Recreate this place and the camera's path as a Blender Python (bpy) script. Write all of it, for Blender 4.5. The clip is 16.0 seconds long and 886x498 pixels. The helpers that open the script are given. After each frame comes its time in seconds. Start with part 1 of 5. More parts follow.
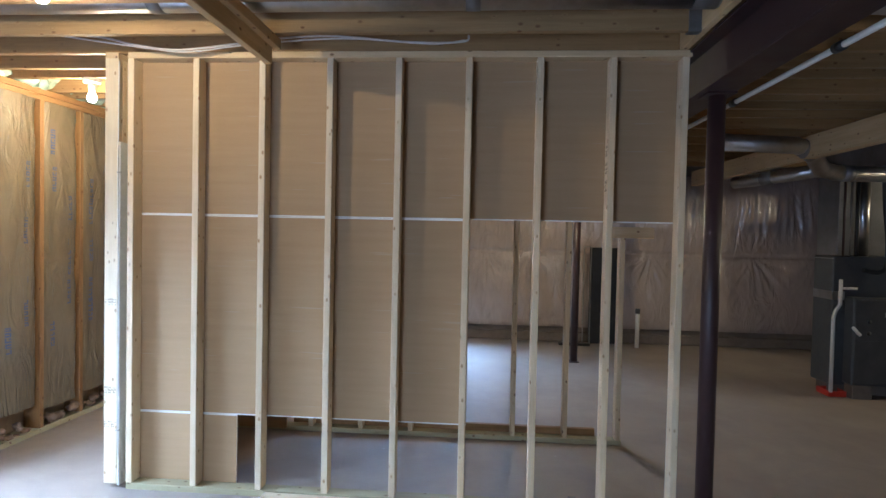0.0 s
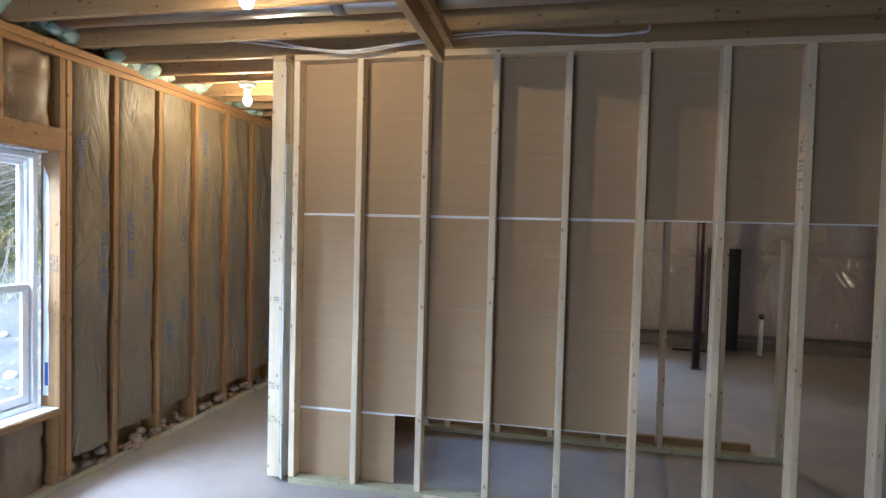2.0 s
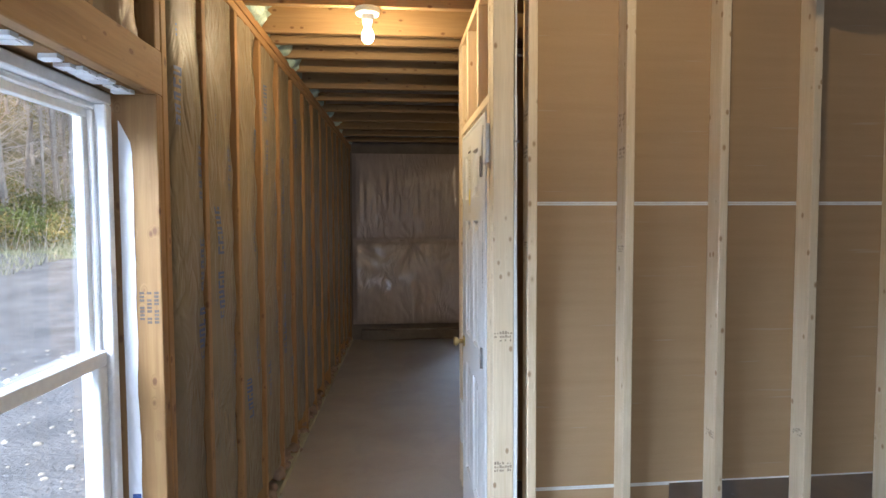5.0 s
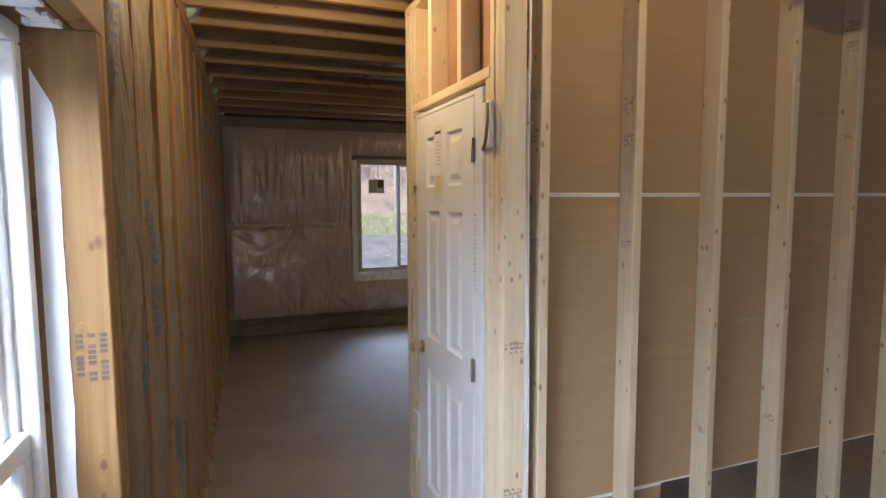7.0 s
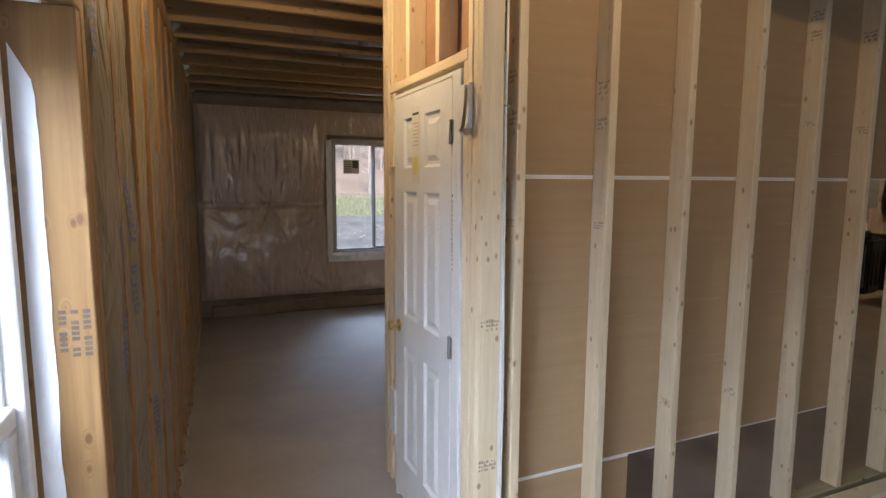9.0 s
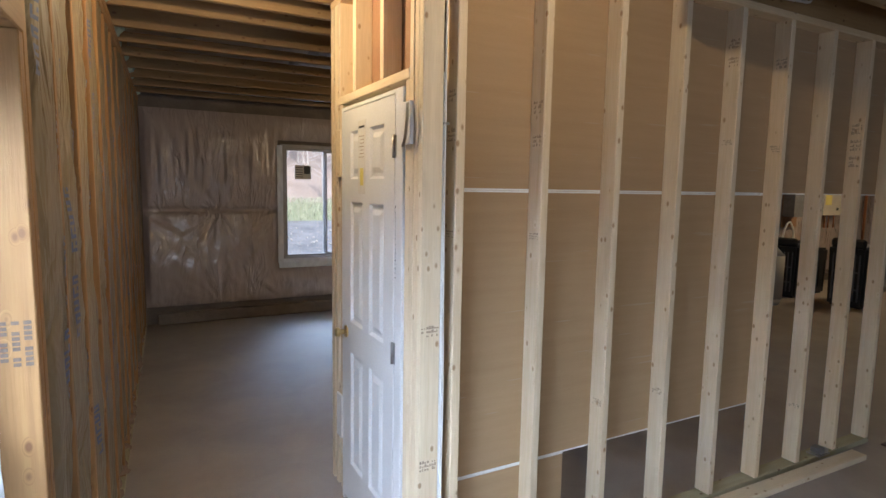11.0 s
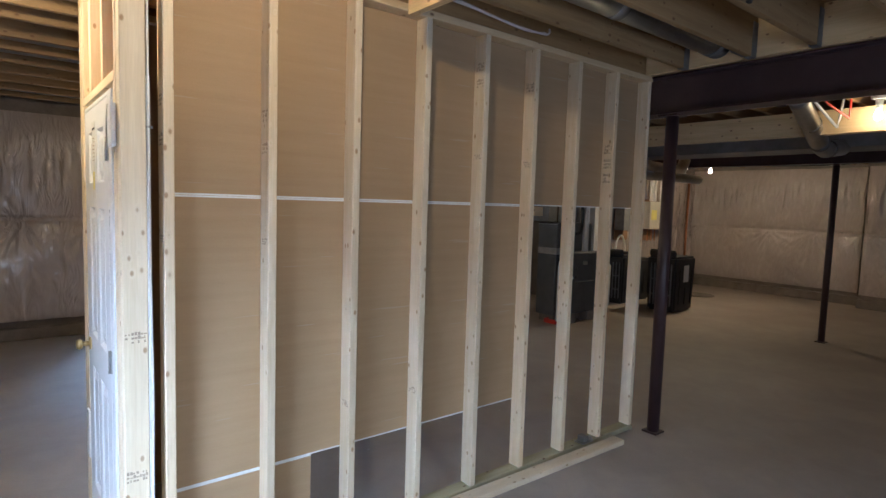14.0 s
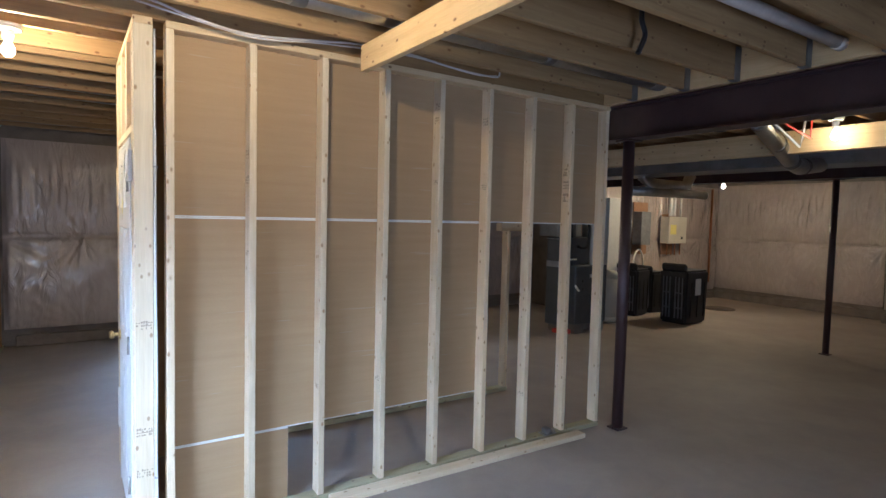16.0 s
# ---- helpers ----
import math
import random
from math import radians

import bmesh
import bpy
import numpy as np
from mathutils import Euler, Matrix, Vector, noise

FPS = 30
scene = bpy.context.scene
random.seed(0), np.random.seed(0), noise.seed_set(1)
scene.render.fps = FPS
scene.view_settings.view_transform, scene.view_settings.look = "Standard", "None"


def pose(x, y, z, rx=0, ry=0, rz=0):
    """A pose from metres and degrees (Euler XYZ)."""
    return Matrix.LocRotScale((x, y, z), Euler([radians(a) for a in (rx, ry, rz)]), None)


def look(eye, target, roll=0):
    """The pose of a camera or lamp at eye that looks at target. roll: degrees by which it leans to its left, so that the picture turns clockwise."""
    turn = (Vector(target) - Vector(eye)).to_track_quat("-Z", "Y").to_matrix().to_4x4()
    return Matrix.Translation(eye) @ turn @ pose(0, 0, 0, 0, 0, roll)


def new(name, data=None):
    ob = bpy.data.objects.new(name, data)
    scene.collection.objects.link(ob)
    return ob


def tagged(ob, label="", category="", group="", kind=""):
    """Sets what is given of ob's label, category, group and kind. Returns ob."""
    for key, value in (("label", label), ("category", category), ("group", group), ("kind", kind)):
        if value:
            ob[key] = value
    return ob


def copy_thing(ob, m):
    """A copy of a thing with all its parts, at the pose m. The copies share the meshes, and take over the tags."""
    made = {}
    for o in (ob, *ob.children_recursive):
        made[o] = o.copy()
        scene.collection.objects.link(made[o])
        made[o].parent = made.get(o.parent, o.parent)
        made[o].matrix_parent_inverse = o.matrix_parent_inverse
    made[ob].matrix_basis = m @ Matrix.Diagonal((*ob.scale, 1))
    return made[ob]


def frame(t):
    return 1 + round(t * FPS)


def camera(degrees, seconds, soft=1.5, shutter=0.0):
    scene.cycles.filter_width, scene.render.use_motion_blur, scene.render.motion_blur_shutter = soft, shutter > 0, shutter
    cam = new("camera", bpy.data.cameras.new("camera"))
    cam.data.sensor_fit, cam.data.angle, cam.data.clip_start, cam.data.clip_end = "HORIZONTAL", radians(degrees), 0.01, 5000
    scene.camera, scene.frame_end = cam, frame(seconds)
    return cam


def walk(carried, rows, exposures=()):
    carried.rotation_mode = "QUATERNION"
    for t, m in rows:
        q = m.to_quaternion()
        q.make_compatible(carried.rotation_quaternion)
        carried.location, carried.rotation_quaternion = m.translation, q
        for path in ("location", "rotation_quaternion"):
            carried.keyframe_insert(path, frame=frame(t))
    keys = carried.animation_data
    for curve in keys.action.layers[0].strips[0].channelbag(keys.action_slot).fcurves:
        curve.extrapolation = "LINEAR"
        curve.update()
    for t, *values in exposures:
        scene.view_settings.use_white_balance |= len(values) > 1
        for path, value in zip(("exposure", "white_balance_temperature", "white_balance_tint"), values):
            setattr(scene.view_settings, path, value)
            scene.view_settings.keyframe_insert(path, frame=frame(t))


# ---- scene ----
cam = camera(76.7, 16.0)
PATH = [
    (0, (0.039, -0.056, 1.602), (-0.112, 1.938, 1.549), 1.2),
    (0.5, (0.042, -0.064, 1.595), (-0.156, 1.925, 1.54), 1.1),
    (1, (0.033, -0.071, 1.598), (-0.207, 1.914, 1.541), 1.0),
    (1.5, (-0.114, -0.04, 1.601), (-0.415, 1.937, 1.54), 1.0),
    (2, (-0.539, -0.031, 1.614), (-0.926, 1.93, 1.544), 1.5),
    (2.5, (-0.92, 0.06, 1.568), (-1.326, 2.017, 1.506), 1.5),
    (3, (-1.38, 0.247, 1.587), (-1.753, 2.21, 1.506), 0.7),
    (3.5, (-1.791, 0.36, 1.611), (-2.11, 2.333, 1.537), 0.3),
    (4, (-2.146, 0.502, 1.616), (-2.277, 2.496, 1.535), 0.1),
    (4.2, (-2.274, 0.6, 1.591), (-2.333, 2.598, 1.514), 0.1),
    (6.3, (-3.045, 1.364, 1.664), (-2.535, 3.291, 1.502), -0.6),
    (6.5, (-3.082, 1.411, 1.665), (-2.518, 3.322, 1.495), -0.5),
    (7, (-3.152, 1.446, 1.673), (-2.447, 3.309, 1.497), -0.2),
    (7.5, (-3.175, 1.434, 1.672), (-2.44, 3.285, 1.486), -0.0),
    (8, (-3.173, 1.423, 1.669), (-2.42, 3.262, 1.445), 0.2),
    (10.5, (-3.192, 1.384, 1.69), (-2.313, 3.165, 1.454), 0.8),
    (11, (-3.173, 1.305, 1.703), (-2.241, 3.06, 1.48), 1.0),
    (11.5, (-3.14, 1.132, 1.707), (-2.171, 2.872, 1.519), 1.1),
    (12, (-3.116, 1.026, 1.696), (-2.1, 2.74, 1.515), 1.6),
    (12.5, (-3.09, 0.991, 1.695), (-2.006, 2.662, 1.517), 2.1),
    (13, (-3.044, 0.93, 1.699), (-1.899, 2.561, 1.529), 2.2),
    (13.5, (-2.882, 0.864, 1.694), (-1.689, 2.462, 1.535), 1.9),
    (14, (-2.633, 0.852, 1.688), (-1.384, 2.405, 1.525), 1.8),
    (14.5, (-2.484, 0.7, 1.701), (-1.195, 2.222, 1.544), 2.0),
    (15, (-2.414, 0.459, 1.708), (-1.139, 1.994, 1.579), 1.9),
    (15.5, (-2.486, 0.283, 1.712), (-1.283, 1.876, 1.597), 1.8),
    (16, (-2.531, 0.072, 1.72), (-1.422, 1.733, 1.607), 1.4),
]
SKY, SUN, DAY_S, DAY_W, DAY_N, BULB = 0.15, 3.2, 23.0, 145.0, 240.0, 13.5
walk(cam, [(t, look(eye, target, roll)) for t, eye, target, roll in PATH],
     exposures=((0, 1.9, 5200, 10), (1.2, 1.78, 5200, 10), (3.5, 1.17, 5600, 12), (5.2, 1.0, 6100, 13), (8, 0.7, 6600, 17), (11, 1.02, 6100, 15), (13, 1.33, 5700, 13), (16, 1.64, 5200, 12)))

# ---- world, sun, lamps ----
world = bpy.data.worlds.new("world")
scene.world = world
world.use_nodes = True
wn = world.node_tree
sky = wn.nodes.new("ShaderNodeTexSky")
sky.sky_type, sky.sun_disc = "NISHITA", False
sky.sun_elevation, sky.sun_rotation = radians(48), radians(183)
sky.altitude, sky.air_density, sky.dust_density = 200, 1.3, 1.5
wn.links.new(sky.outputs[0], wn.nodes["Background"].inputs[0])
wn.nodes["Background"].inputs[1].default_value = SKY

sun = new("sun", bpy.data.lights.new("sun", "SUN"))
sun.data.energy, sun.data.angle, sun.data.color = SUN, radians(12), (1.0, 0.9, 0.78)
sun.matrix_world = look((-2, -34, 38), (0, 0, 0))


# lamps for the sky: through an unseen, assumed doorway behind the walk, steeply through the two windows
def skylight(name, eye, target, w, h, power, tint=(0.66, 0.81, 1.0)):
    ob = new(name, bpy.data.lights.new(name, "AREA"))
    ob.data.shape, ob.data.size, ob.data.size_y, ob.data.energy, ob.data.color = "RECTANGLE", w, h, power, tint
    ob.matrix_world = look(eye, target)


skylight("daylight_south", (-2.0, -2.6, 0.8), (-1.6, 0, 0.6), 1.7, 1.4, DAY_S)
skylight("daylight_west", (-4.3, 1.45, 2.6), (-1.9, 2.9, 0.5), 1.6, 1.3, DAY_W)
skylight("daylight_north", (-1.7, 10.6, 3.15), (-0.4, 6.2, 0.6), 3.0, 1.0, DAY_N, (0.48, 0.7, 1.0))

# the last bulb is unseen, added to brighten the film wall beyond the closet
BULBS = [(-2.785, 3.765, 2.55, 1.15), (-1.907, 2.263, 2.63, 1.95), (2.91, 2.244, 2.52, 0.14), (7.136, 5.636, 2.412, 2.3), (0.5, 6.2, 2.53, 1.4)]
for bx, by, bz, k in BULBS:
    lamp = new("bulb_light", bpy.data.lights.new("bulb_light", "POINT"))
    lamp.location = (bx, by, bz)
    lamp.data.energy, lamp.data.color, lamp.data.shadow_soft_size = BULB * k, (1.0, 0.77, 0.43), 0.03


# ---- materials ----
def nodes_of(name):
    m = bpy.data.materials.new(name)
    m.use_nodes = True
    t = m.node_tree
    return m, t, t.nodes["Principled BSDF"]


def add(t, kind, inputs=None, **props):
    n = t.nodes.new("ShaderNode" + kind)
    for k, v in props.items():
        setattr(n, k, v)
    for k, v in (inputs or {}).items():
        if hasattr(v, "is_output"):
            t.links.new(v, n.inputs[k])
        else:
            n.inputs[k].default_value = v
    return n


def rgb(c):
    return (*c, 1.0)


def ramp(t, fac, stops):
    n = add(t, "ValToRGB", {0: fac})
    e = n.color_ramp.elements
    while len(e) < len(stops):
        e.new(0.5)
    for el, (p, c) in zip(e, stops):
        el.position, el.color = p, rgb(c)
    return n.outputs[0]


def mixc(t, fac, a, b, mode="MIX"):
    n = t.nodes.new("ShaderNodeMix")
    n.data_type, n.blend_type = "RGBA", mode
    for i, v in ((0, fac), (6, a), (7, b)):
        if hasattr(v, "is_output"):
            t.links.new(v, n.inputs[i])
        else:
            n.inputs[i].default_value = v
    return n.outputs[2]


def wood(name, light, dark, knot=(0.12, 0.05, 0.02), island=False, rough=0.65, stain=None):
    """Sawn softwood with its grain along local x."""
    m, t, b = nodes_of(name)
    tc = add(t, "TexCoord").outputs["Object"]
    if island:
        rnd = add(t, "NewGeometry").outputs["Random Per Island"]
    else:
        rnd = add(t, "ObjectInfo").outputs["Random"]
    shift = add(t, "Math", {0: rnd, 1: 37.0}, operation="MULTIPLY").outputs[0]
    off = add(t, "CombineXYZ", {0: shift, 1: shift, 2: shift}).outputs[0]
    p = add(t, "VectorMath", {0: tc, 1: off}, operation="ADD").outputs[0]
    knots_at = add(t, "VectorMath", {0: p, 1: (13, 22, 22)}, operation="MULTIPLY").outputs[0]
    cell = add(t, "TexVoronoi", {"Vector": knots_at, "Scale": 1.0, "Randomness": 1.0})
    rare = add(t, "Math", {0: add(t, "SeparateColor", {0: cell.outputs["Color"]}).outputs[0], 1: 0.45}, operation="LESS_THAN").outputs[0]
    vor = add(t, "Math", {0: cell.outputs["Distance"], 1: rare}, operation="ADD").outputs[0]
    near = add(t, "MapRange", {0: vor, 1: 0.0, 2: 0.32, 3: 1.0, 4: 0.0}).outputs[0]
    bend = add(t, "Math", {0: near, 1: 0.10}, operation="MULTIPLY").outputs[0]
    bent = add(t, "VectorMath", {0: p, 1: add(t, "CombineXYZ", {0: 0.0, 1: bend, 2: bend}).outputs[0]}, operation="ADD").outputs[0]
    grain_at = add(t, "VectorMath", {0: bent, 1: (1.2, 26, 26)}, operation="MULTIPLY").outputs[0]
    g1 = add(t, "TexNoise", {"Vector": grain_at, "Scale": 1.0, "Detail": 4.0, "Distortion": 0.6}).outputs[0]
    fine_at = add(t, "VectorMath", {0: bent, 1: (9, 190, 190)}, operation="MULTIPLY").outputs[0]
    g2 = add(t, "TexNoise", {"Vector": fine_at, "Scale": 1.0, "Detail": 3.0}).outputs[0]
    col = ramp(t, g1, [(0.3, light), (0.62, tuple((a + c) / 2 for a, c in zip(light, dark))), (0.78, dark)])
    fine = ramp(t, g2, [(0.3, (0.86, 0.84, 0.8)), (0.7, (1, 1, 1))])
    col = mixc(t, 0.7, col, fine, "MULTIPLY")
    tone = ramp(t, rnd, [(0.0, (0.86, 0.83, 0.8)), (0.5, (1, 0.99, 0.97)), (1.0, (1.0, 0.93, 0.84))])
    col = mixc(t, 1.0, col, tone, "MULTIPLY")
    big = add(t, "TexNoise", {"Vector": p, "Scale": 1.7, "Detail": 3.0}).outputs[0]
    col = mixc(t, 0.8, col, ramp(t, big, [(0.3, (0.84, 0.82, 0.8)), (0.65, (1, 1, 1))]), "MULTIPLY")
    kmask = ramp(t, vor, [(0.1, (0.8, 0.8, 0.8)), (0.2, (0, 0, 0))])
    col = mixc(t, kmask, col, rgb(knot))
    t.links.new(col, b.inputs["Base Color"])
    b.inputs["Roughness"].default_value = rough
    b.inputs["Specular IOR Level"].default_value = 0.3
    bump = add(t, "Bump", {"Strength": 0.25, "Distance": 0.002, "Height": g2})
    t.links.new(bump.outputs[0], b.inputs["Normal"])
    return m


def mottled(name, a, b_, scale=3.0, rough=0.6, metal=0.0, fine=60.0, bump=0.15, dist=0.003, spec=0.5, rough2=None, gloss=None):
    m, t, b = nodes_of(name)
    tc = add(t, "TexCoord").outputs["Object"]
    big = add(t, "TexNoise", {"Vector": tc, "Scale": scale, "Detail": 5.0, "Roughness": 0.6}).outputs[0]
    small = add(t, "TexNoise", {"Vector": tc, "Scale": fine, "Detail": 4.0}).outputs[0]
    col = ramp(t, big, [(0.3, a), (0.7, b_)])
    col = mixc(t, 0.35, col, ramp(t, small, [(0.3, (0.7, 0.7, 0.7)), (0.7, (1, 1, 1))]), "MULTIPLY")
    t.links.new(col, b.inputs["Base Color"])
    r = add(t, "MapRange", {0: big, 1: 0.3, 2: 0.7, 3: rough, 4: rough2 if rough2 is not None else rough}).outputs[0]
    t.links.new(r, b.inputs["Roughness"])
    b.inputs["Metallic"].default_value = metal
    b.inputs["Specular IOR Level"].default_value = spec
    if bump:
        n = add(t, "Bump", {"Strength": bump, "Distance": dist, "Height": small})
        t.links.new(n.outputs[0], b.inputs["Normal"])
    return m


STUD = wood("stud_wood", (0.8, 0.69, 0.51), (0.7, 0.56, 0.37), (0.3, 0.16, 0.07))
PLATE = wood("plate_wood", (0.7, 0.57, 0.38), (0.56, 0.41, 0.24))
BROWN_WOOD = wood("brown_wood", (0.35, 0.205, 0.085), (0.16, 0.075, 0.025))
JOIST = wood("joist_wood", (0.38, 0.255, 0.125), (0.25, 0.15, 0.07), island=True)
GREEN = wood("treated_wood", (0.47, 0.44, 0.29), (0.36, 0.32, 0.2))
BEAMW = wood("beam_wood", (0.72, 0.55, 0.31), (0.56, 0.39, 0.2))


def osb():
    m, t, b = nodes_of("subfloor")
    tc = add(t, "TexCoord").outputs["Object"]
    v = add(t, "TexVoronoi", {"Vector": tc, "Scale": 22.0}).outputs["Color"]
    n = add(t, "TexNoise", {"Vector": tc, "Scale": 3.0, "Detail": 4.0}).outputs[0]
    g = add(t, "RGBToBW", {0: v}).outputs[0]
    col = mixc(t, 0.5, ramp(t, g, [(0.0, (0.2, 0.12, 0.06)), (1.0, (0.34, 0.22, 0.11))]), ramp(t, n, [(0.3, (0.2, 0.13, 0.07)), (0.7, (0.36, 0.25, 0.14))]))
    t.links.new(col, b.inputs["Base Color"])
    b.inputs["Roughness"].default_value = 0.8
    return m


OSB = osb()


def paper():
    """The brown paper back of gypsum board, with faint scuffs and roller lines."""
    m, t, b = nodes_of("board_paper")
    tc = add(t, "TexCoord").outputs["Object"]
    p = add(t, "VectorMath", {0: tc, 1: (1.0, 1.0, 18.0)}, operation="MULTIPLY").outputs[0]
    bands = add(t, "TexNoise", {"Vector": p, "Scale": 1.6, "Detail": 5.0, "Roughness": 0.65}).outputs[0]
    big = add(t, "TexNoise", {"Vector": tc, "Scale": 1.4, "Detail": 3.0}).outputs[0]
    fib = add(t, "TexNoise", {"Vector": tc, "Scale": 240.0, "Detail": 2.0}).outputs[0]
    col = ramp(t, bands, [(0.3, (0.385, 0.256, 0.14)), (0.72, (0.425, 0.287, 0.16))])
    col = mixc(t, 0.6, col, ramp(t, big, [(0.3, (0.88, 0.87, 0.85)), (0.7, (1, 1, 1))]), "MULTIPLY")
    col = mixc(t, 0.25, col, ramp(t, fib, [(0.3, (0.75, 0.75, 0.75)), (0.7, (1, 1, 1))]), "MULTIPLY")
    scr = add(t, "VectorMath", {0: tc, 1: (2.0, 1.0, 60.0)}, operation="MULTIPLY").outputs[0]
    s = add(t, "TexNoise", {"Vector": scr, "Scale": 1.3, "Detail": 1.0}).outputs[0]
    col = mixc(t, ramp(t, s, [(0.72, (0, 0, 0)), (0.76, (0.45, 0.45, 0.45))]), col, rgb((0.42, 0.35, 0.26)))
    t.links.new(col, b.inputs["Base Color"])
    b.inputs["Roughness"].default_value = 0.75
    b.inputs["Specular IOR Level"].default_value = 0.25
    n = add(t, "Bump", {"Strength": 0.1, "Distance": 0.001, "Height": fib})
    t.links.new(n.outputs[0], b.inputs["Normal"])
    return m


PAPER = paper()
GYPSUM = mottled("gypsum_edge", (0.72, 0.72, 0.7), (0.82, 0.81, 0.78), 8, 0.8)


def concrete():
    m, t, b = nodes_of("concrete_floor")
    tc = add(t, "TexCoord").outputs["Object"]
    big = add(t, "TexNoise", {"Vector": tc, "Scale": 0.55, "Detail": 6.0, "Roughness": 0.6}).outputs[0]
    mid = add(t, "TexNoise", {"Vector": tc, "Scale": 2.6, "Detail": 6.0, "Roughness": 0.65, "Distortion": 0.8}).outputs[0]
    fine = add(t, "TexNoise", {"Vector": tc, "Scale": 90.0, "Detail": 3.0}).outputs[0]
    col = ramp(t, big, [(0.35, (0.33, 0.275, 0.235)), (0.65, (0.42, 0.36, 0.31))])
    col = mixc(t, 0.75, col, ramp(t, mid, [(0.32, (0.8, 0.8, 0.8)), (0.55, (0.97, 0.97, 0.97)), (0.8, (1.12, 1.12, 1.1))]), "MULTIPLY")
    col = mixc(t, 0.3, col, ramp(t, fine, [(0.3, (0.8, 0.8, 0.8)), (0.7, (1, 1, 1))]), "MULTIPLY")
    spots = add(t, "TexVoronoi", {"Vector": tc, "Scale": 2.3}).outputs["Distance"]
    col = mixc(t, ramp(t, spots, [(0.0, (0.6, 0.6, 0.6)), (0.035, (0, 0, 0))]), col, rgb((0.5, 0.46, 0.42)))
    t.links.new(col, b.inputs["Base Color"])
    r = add(t, "MapRange", {0: mid, 1: 0.3, 2: 0.7, 3: 0.6, 4: 0.78}).outputs[0]
    t.links.new(r, b.inputs["Roughness"])
    n = add(t, "Bump", {"Strength": 0.15, "Distance": 0.004, "Height": mid})
    n2 = add(t, "Bump", {"Strength": 0.12, "Distance": 0.001, "Height": fine, "Normal": n.outputs[0]})
    t.links.new(n2.outputs[0], b.inputs["Normal"])
    return m


CONCRETE = concrete()
FOOTING = mottled("rough_concrete", (0.16, 0.13, 0.11), (0.24, 0.2, 0.17), 4, 0.85, fine=50, bump=0.5, dist=0.006)


def film(name, a, b_, rough, wr=9.0, strength=0.55, spec=0.5, coat=0.0, deep=0.02):
    """Plastic or coated paper stretched over soft batts: creased and shiny."""
    m, t, b = nodes_of(name)
    tc = add(t, "TexCoord").outputs["Object"]
    rnd = add(t, "ObjectInfo").outputs["Random"]
    sh = add(t, "Math", {0: rnd, 1: 23.0}, operation="MULTIPLY").outputs[0]
    p = add(t, "VectorMath", {0: tc, 1: add(t, "CombineXYZ", {0: sh, 1: sh, 2: sh}).outputs[0]}, operation="ADD").outputs[0]
    q = add(t, "VectorMath", {0: p, 1: (1.0, 1.0, 0.3)}, operation="MULTIPLY").outputs[0]
    w1 = add(t, "TexNoise", {"Vector": q, "Scale": wr, "Detail": 3.0, "Distortion": 1.6}).outputs[0]
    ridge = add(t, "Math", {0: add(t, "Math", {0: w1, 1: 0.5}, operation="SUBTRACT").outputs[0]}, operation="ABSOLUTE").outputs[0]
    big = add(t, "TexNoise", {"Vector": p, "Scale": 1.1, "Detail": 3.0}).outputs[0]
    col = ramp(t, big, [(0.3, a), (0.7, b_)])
    # darkens the base colour along the creases, as shade in the folds
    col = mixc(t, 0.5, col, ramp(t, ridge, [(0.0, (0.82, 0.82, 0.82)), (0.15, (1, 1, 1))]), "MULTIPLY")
    t.links.new(col, b.inputs["Base Color"])
    b.inputs["Roughness"].default_value = rough
    b.inputs["Specular IOR Level"].default_value = spec
    b.inputs["Coat Weight"].default_value = coat
    b.inputs["Coat Roughness"].default_value = 0.18
    calm = add(t, "MapRange", {0: add(t, "TexNoise", {"Vector": p, "Scale": 2.1, "Detail": 2.0}).outputs[0], 1: 0.4, 2: 0.6, 3: 0.2, 4: 1.0}).outputs[0]
    height = add(t, "Math", {0: ridge, 1: calm}, operation="MULTIPLY").outputs[0]
    n = add(t, "Bump", {"Strength": strength, "Distance": deep, "Height": height})
    t.links.new(n.outputs[0], b.inputs["Normal"])
    if coat:
        t.links.new(n.outputs[0], b.inputs["Coat Normal"])
    return m


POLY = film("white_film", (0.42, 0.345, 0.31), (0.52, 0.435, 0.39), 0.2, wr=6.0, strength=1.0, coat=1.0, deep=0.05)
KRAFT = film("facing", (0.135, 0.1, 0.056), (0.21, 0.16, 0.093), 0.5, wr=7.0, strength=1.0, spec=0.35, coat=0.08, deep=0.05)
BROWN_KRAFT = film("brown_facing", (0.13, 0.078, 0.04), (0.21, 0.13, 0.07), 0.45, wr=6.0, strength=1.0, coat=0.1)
INK = mottled("blue_ink", (0.05, 0.075, 0.16), (0.08, 0.1, 0.2), 20, 0.5, bump=0)
STAMP = mottled("stamp_ink", (0.3, 0.22, 0.15), (0.42, 0.32, 0.22), 60, 0.7, bump=0)
DARK_STAMP = mottled("dark_stamp_ink", (0.07, 0.05, 0.04), (0.13, 0.09, 0.06), 60, 0.7, bump=0)
# white vinyl greyed for the north window, its dim light put into the colour
DIM_VINYL = mottled("dimmed_vinyl", (0.36, 0.33, 0.3), (0.45, 0.42, 0.39), 4, 0.4, bump=0)
FOAM = mottled("spray_foam", (0.3, 0.42, 0.36), (0.5, 0.58, 0.48), 9, 0.8, fine=30, bump=0.8, dist=0.02)
FLUFF = mottled("loose_wool", (0.2, 0.13, 0.09), (0.3, 0.21, 0.15), 14, 0.9, fine=50, bump=0.8, dist=0.01)
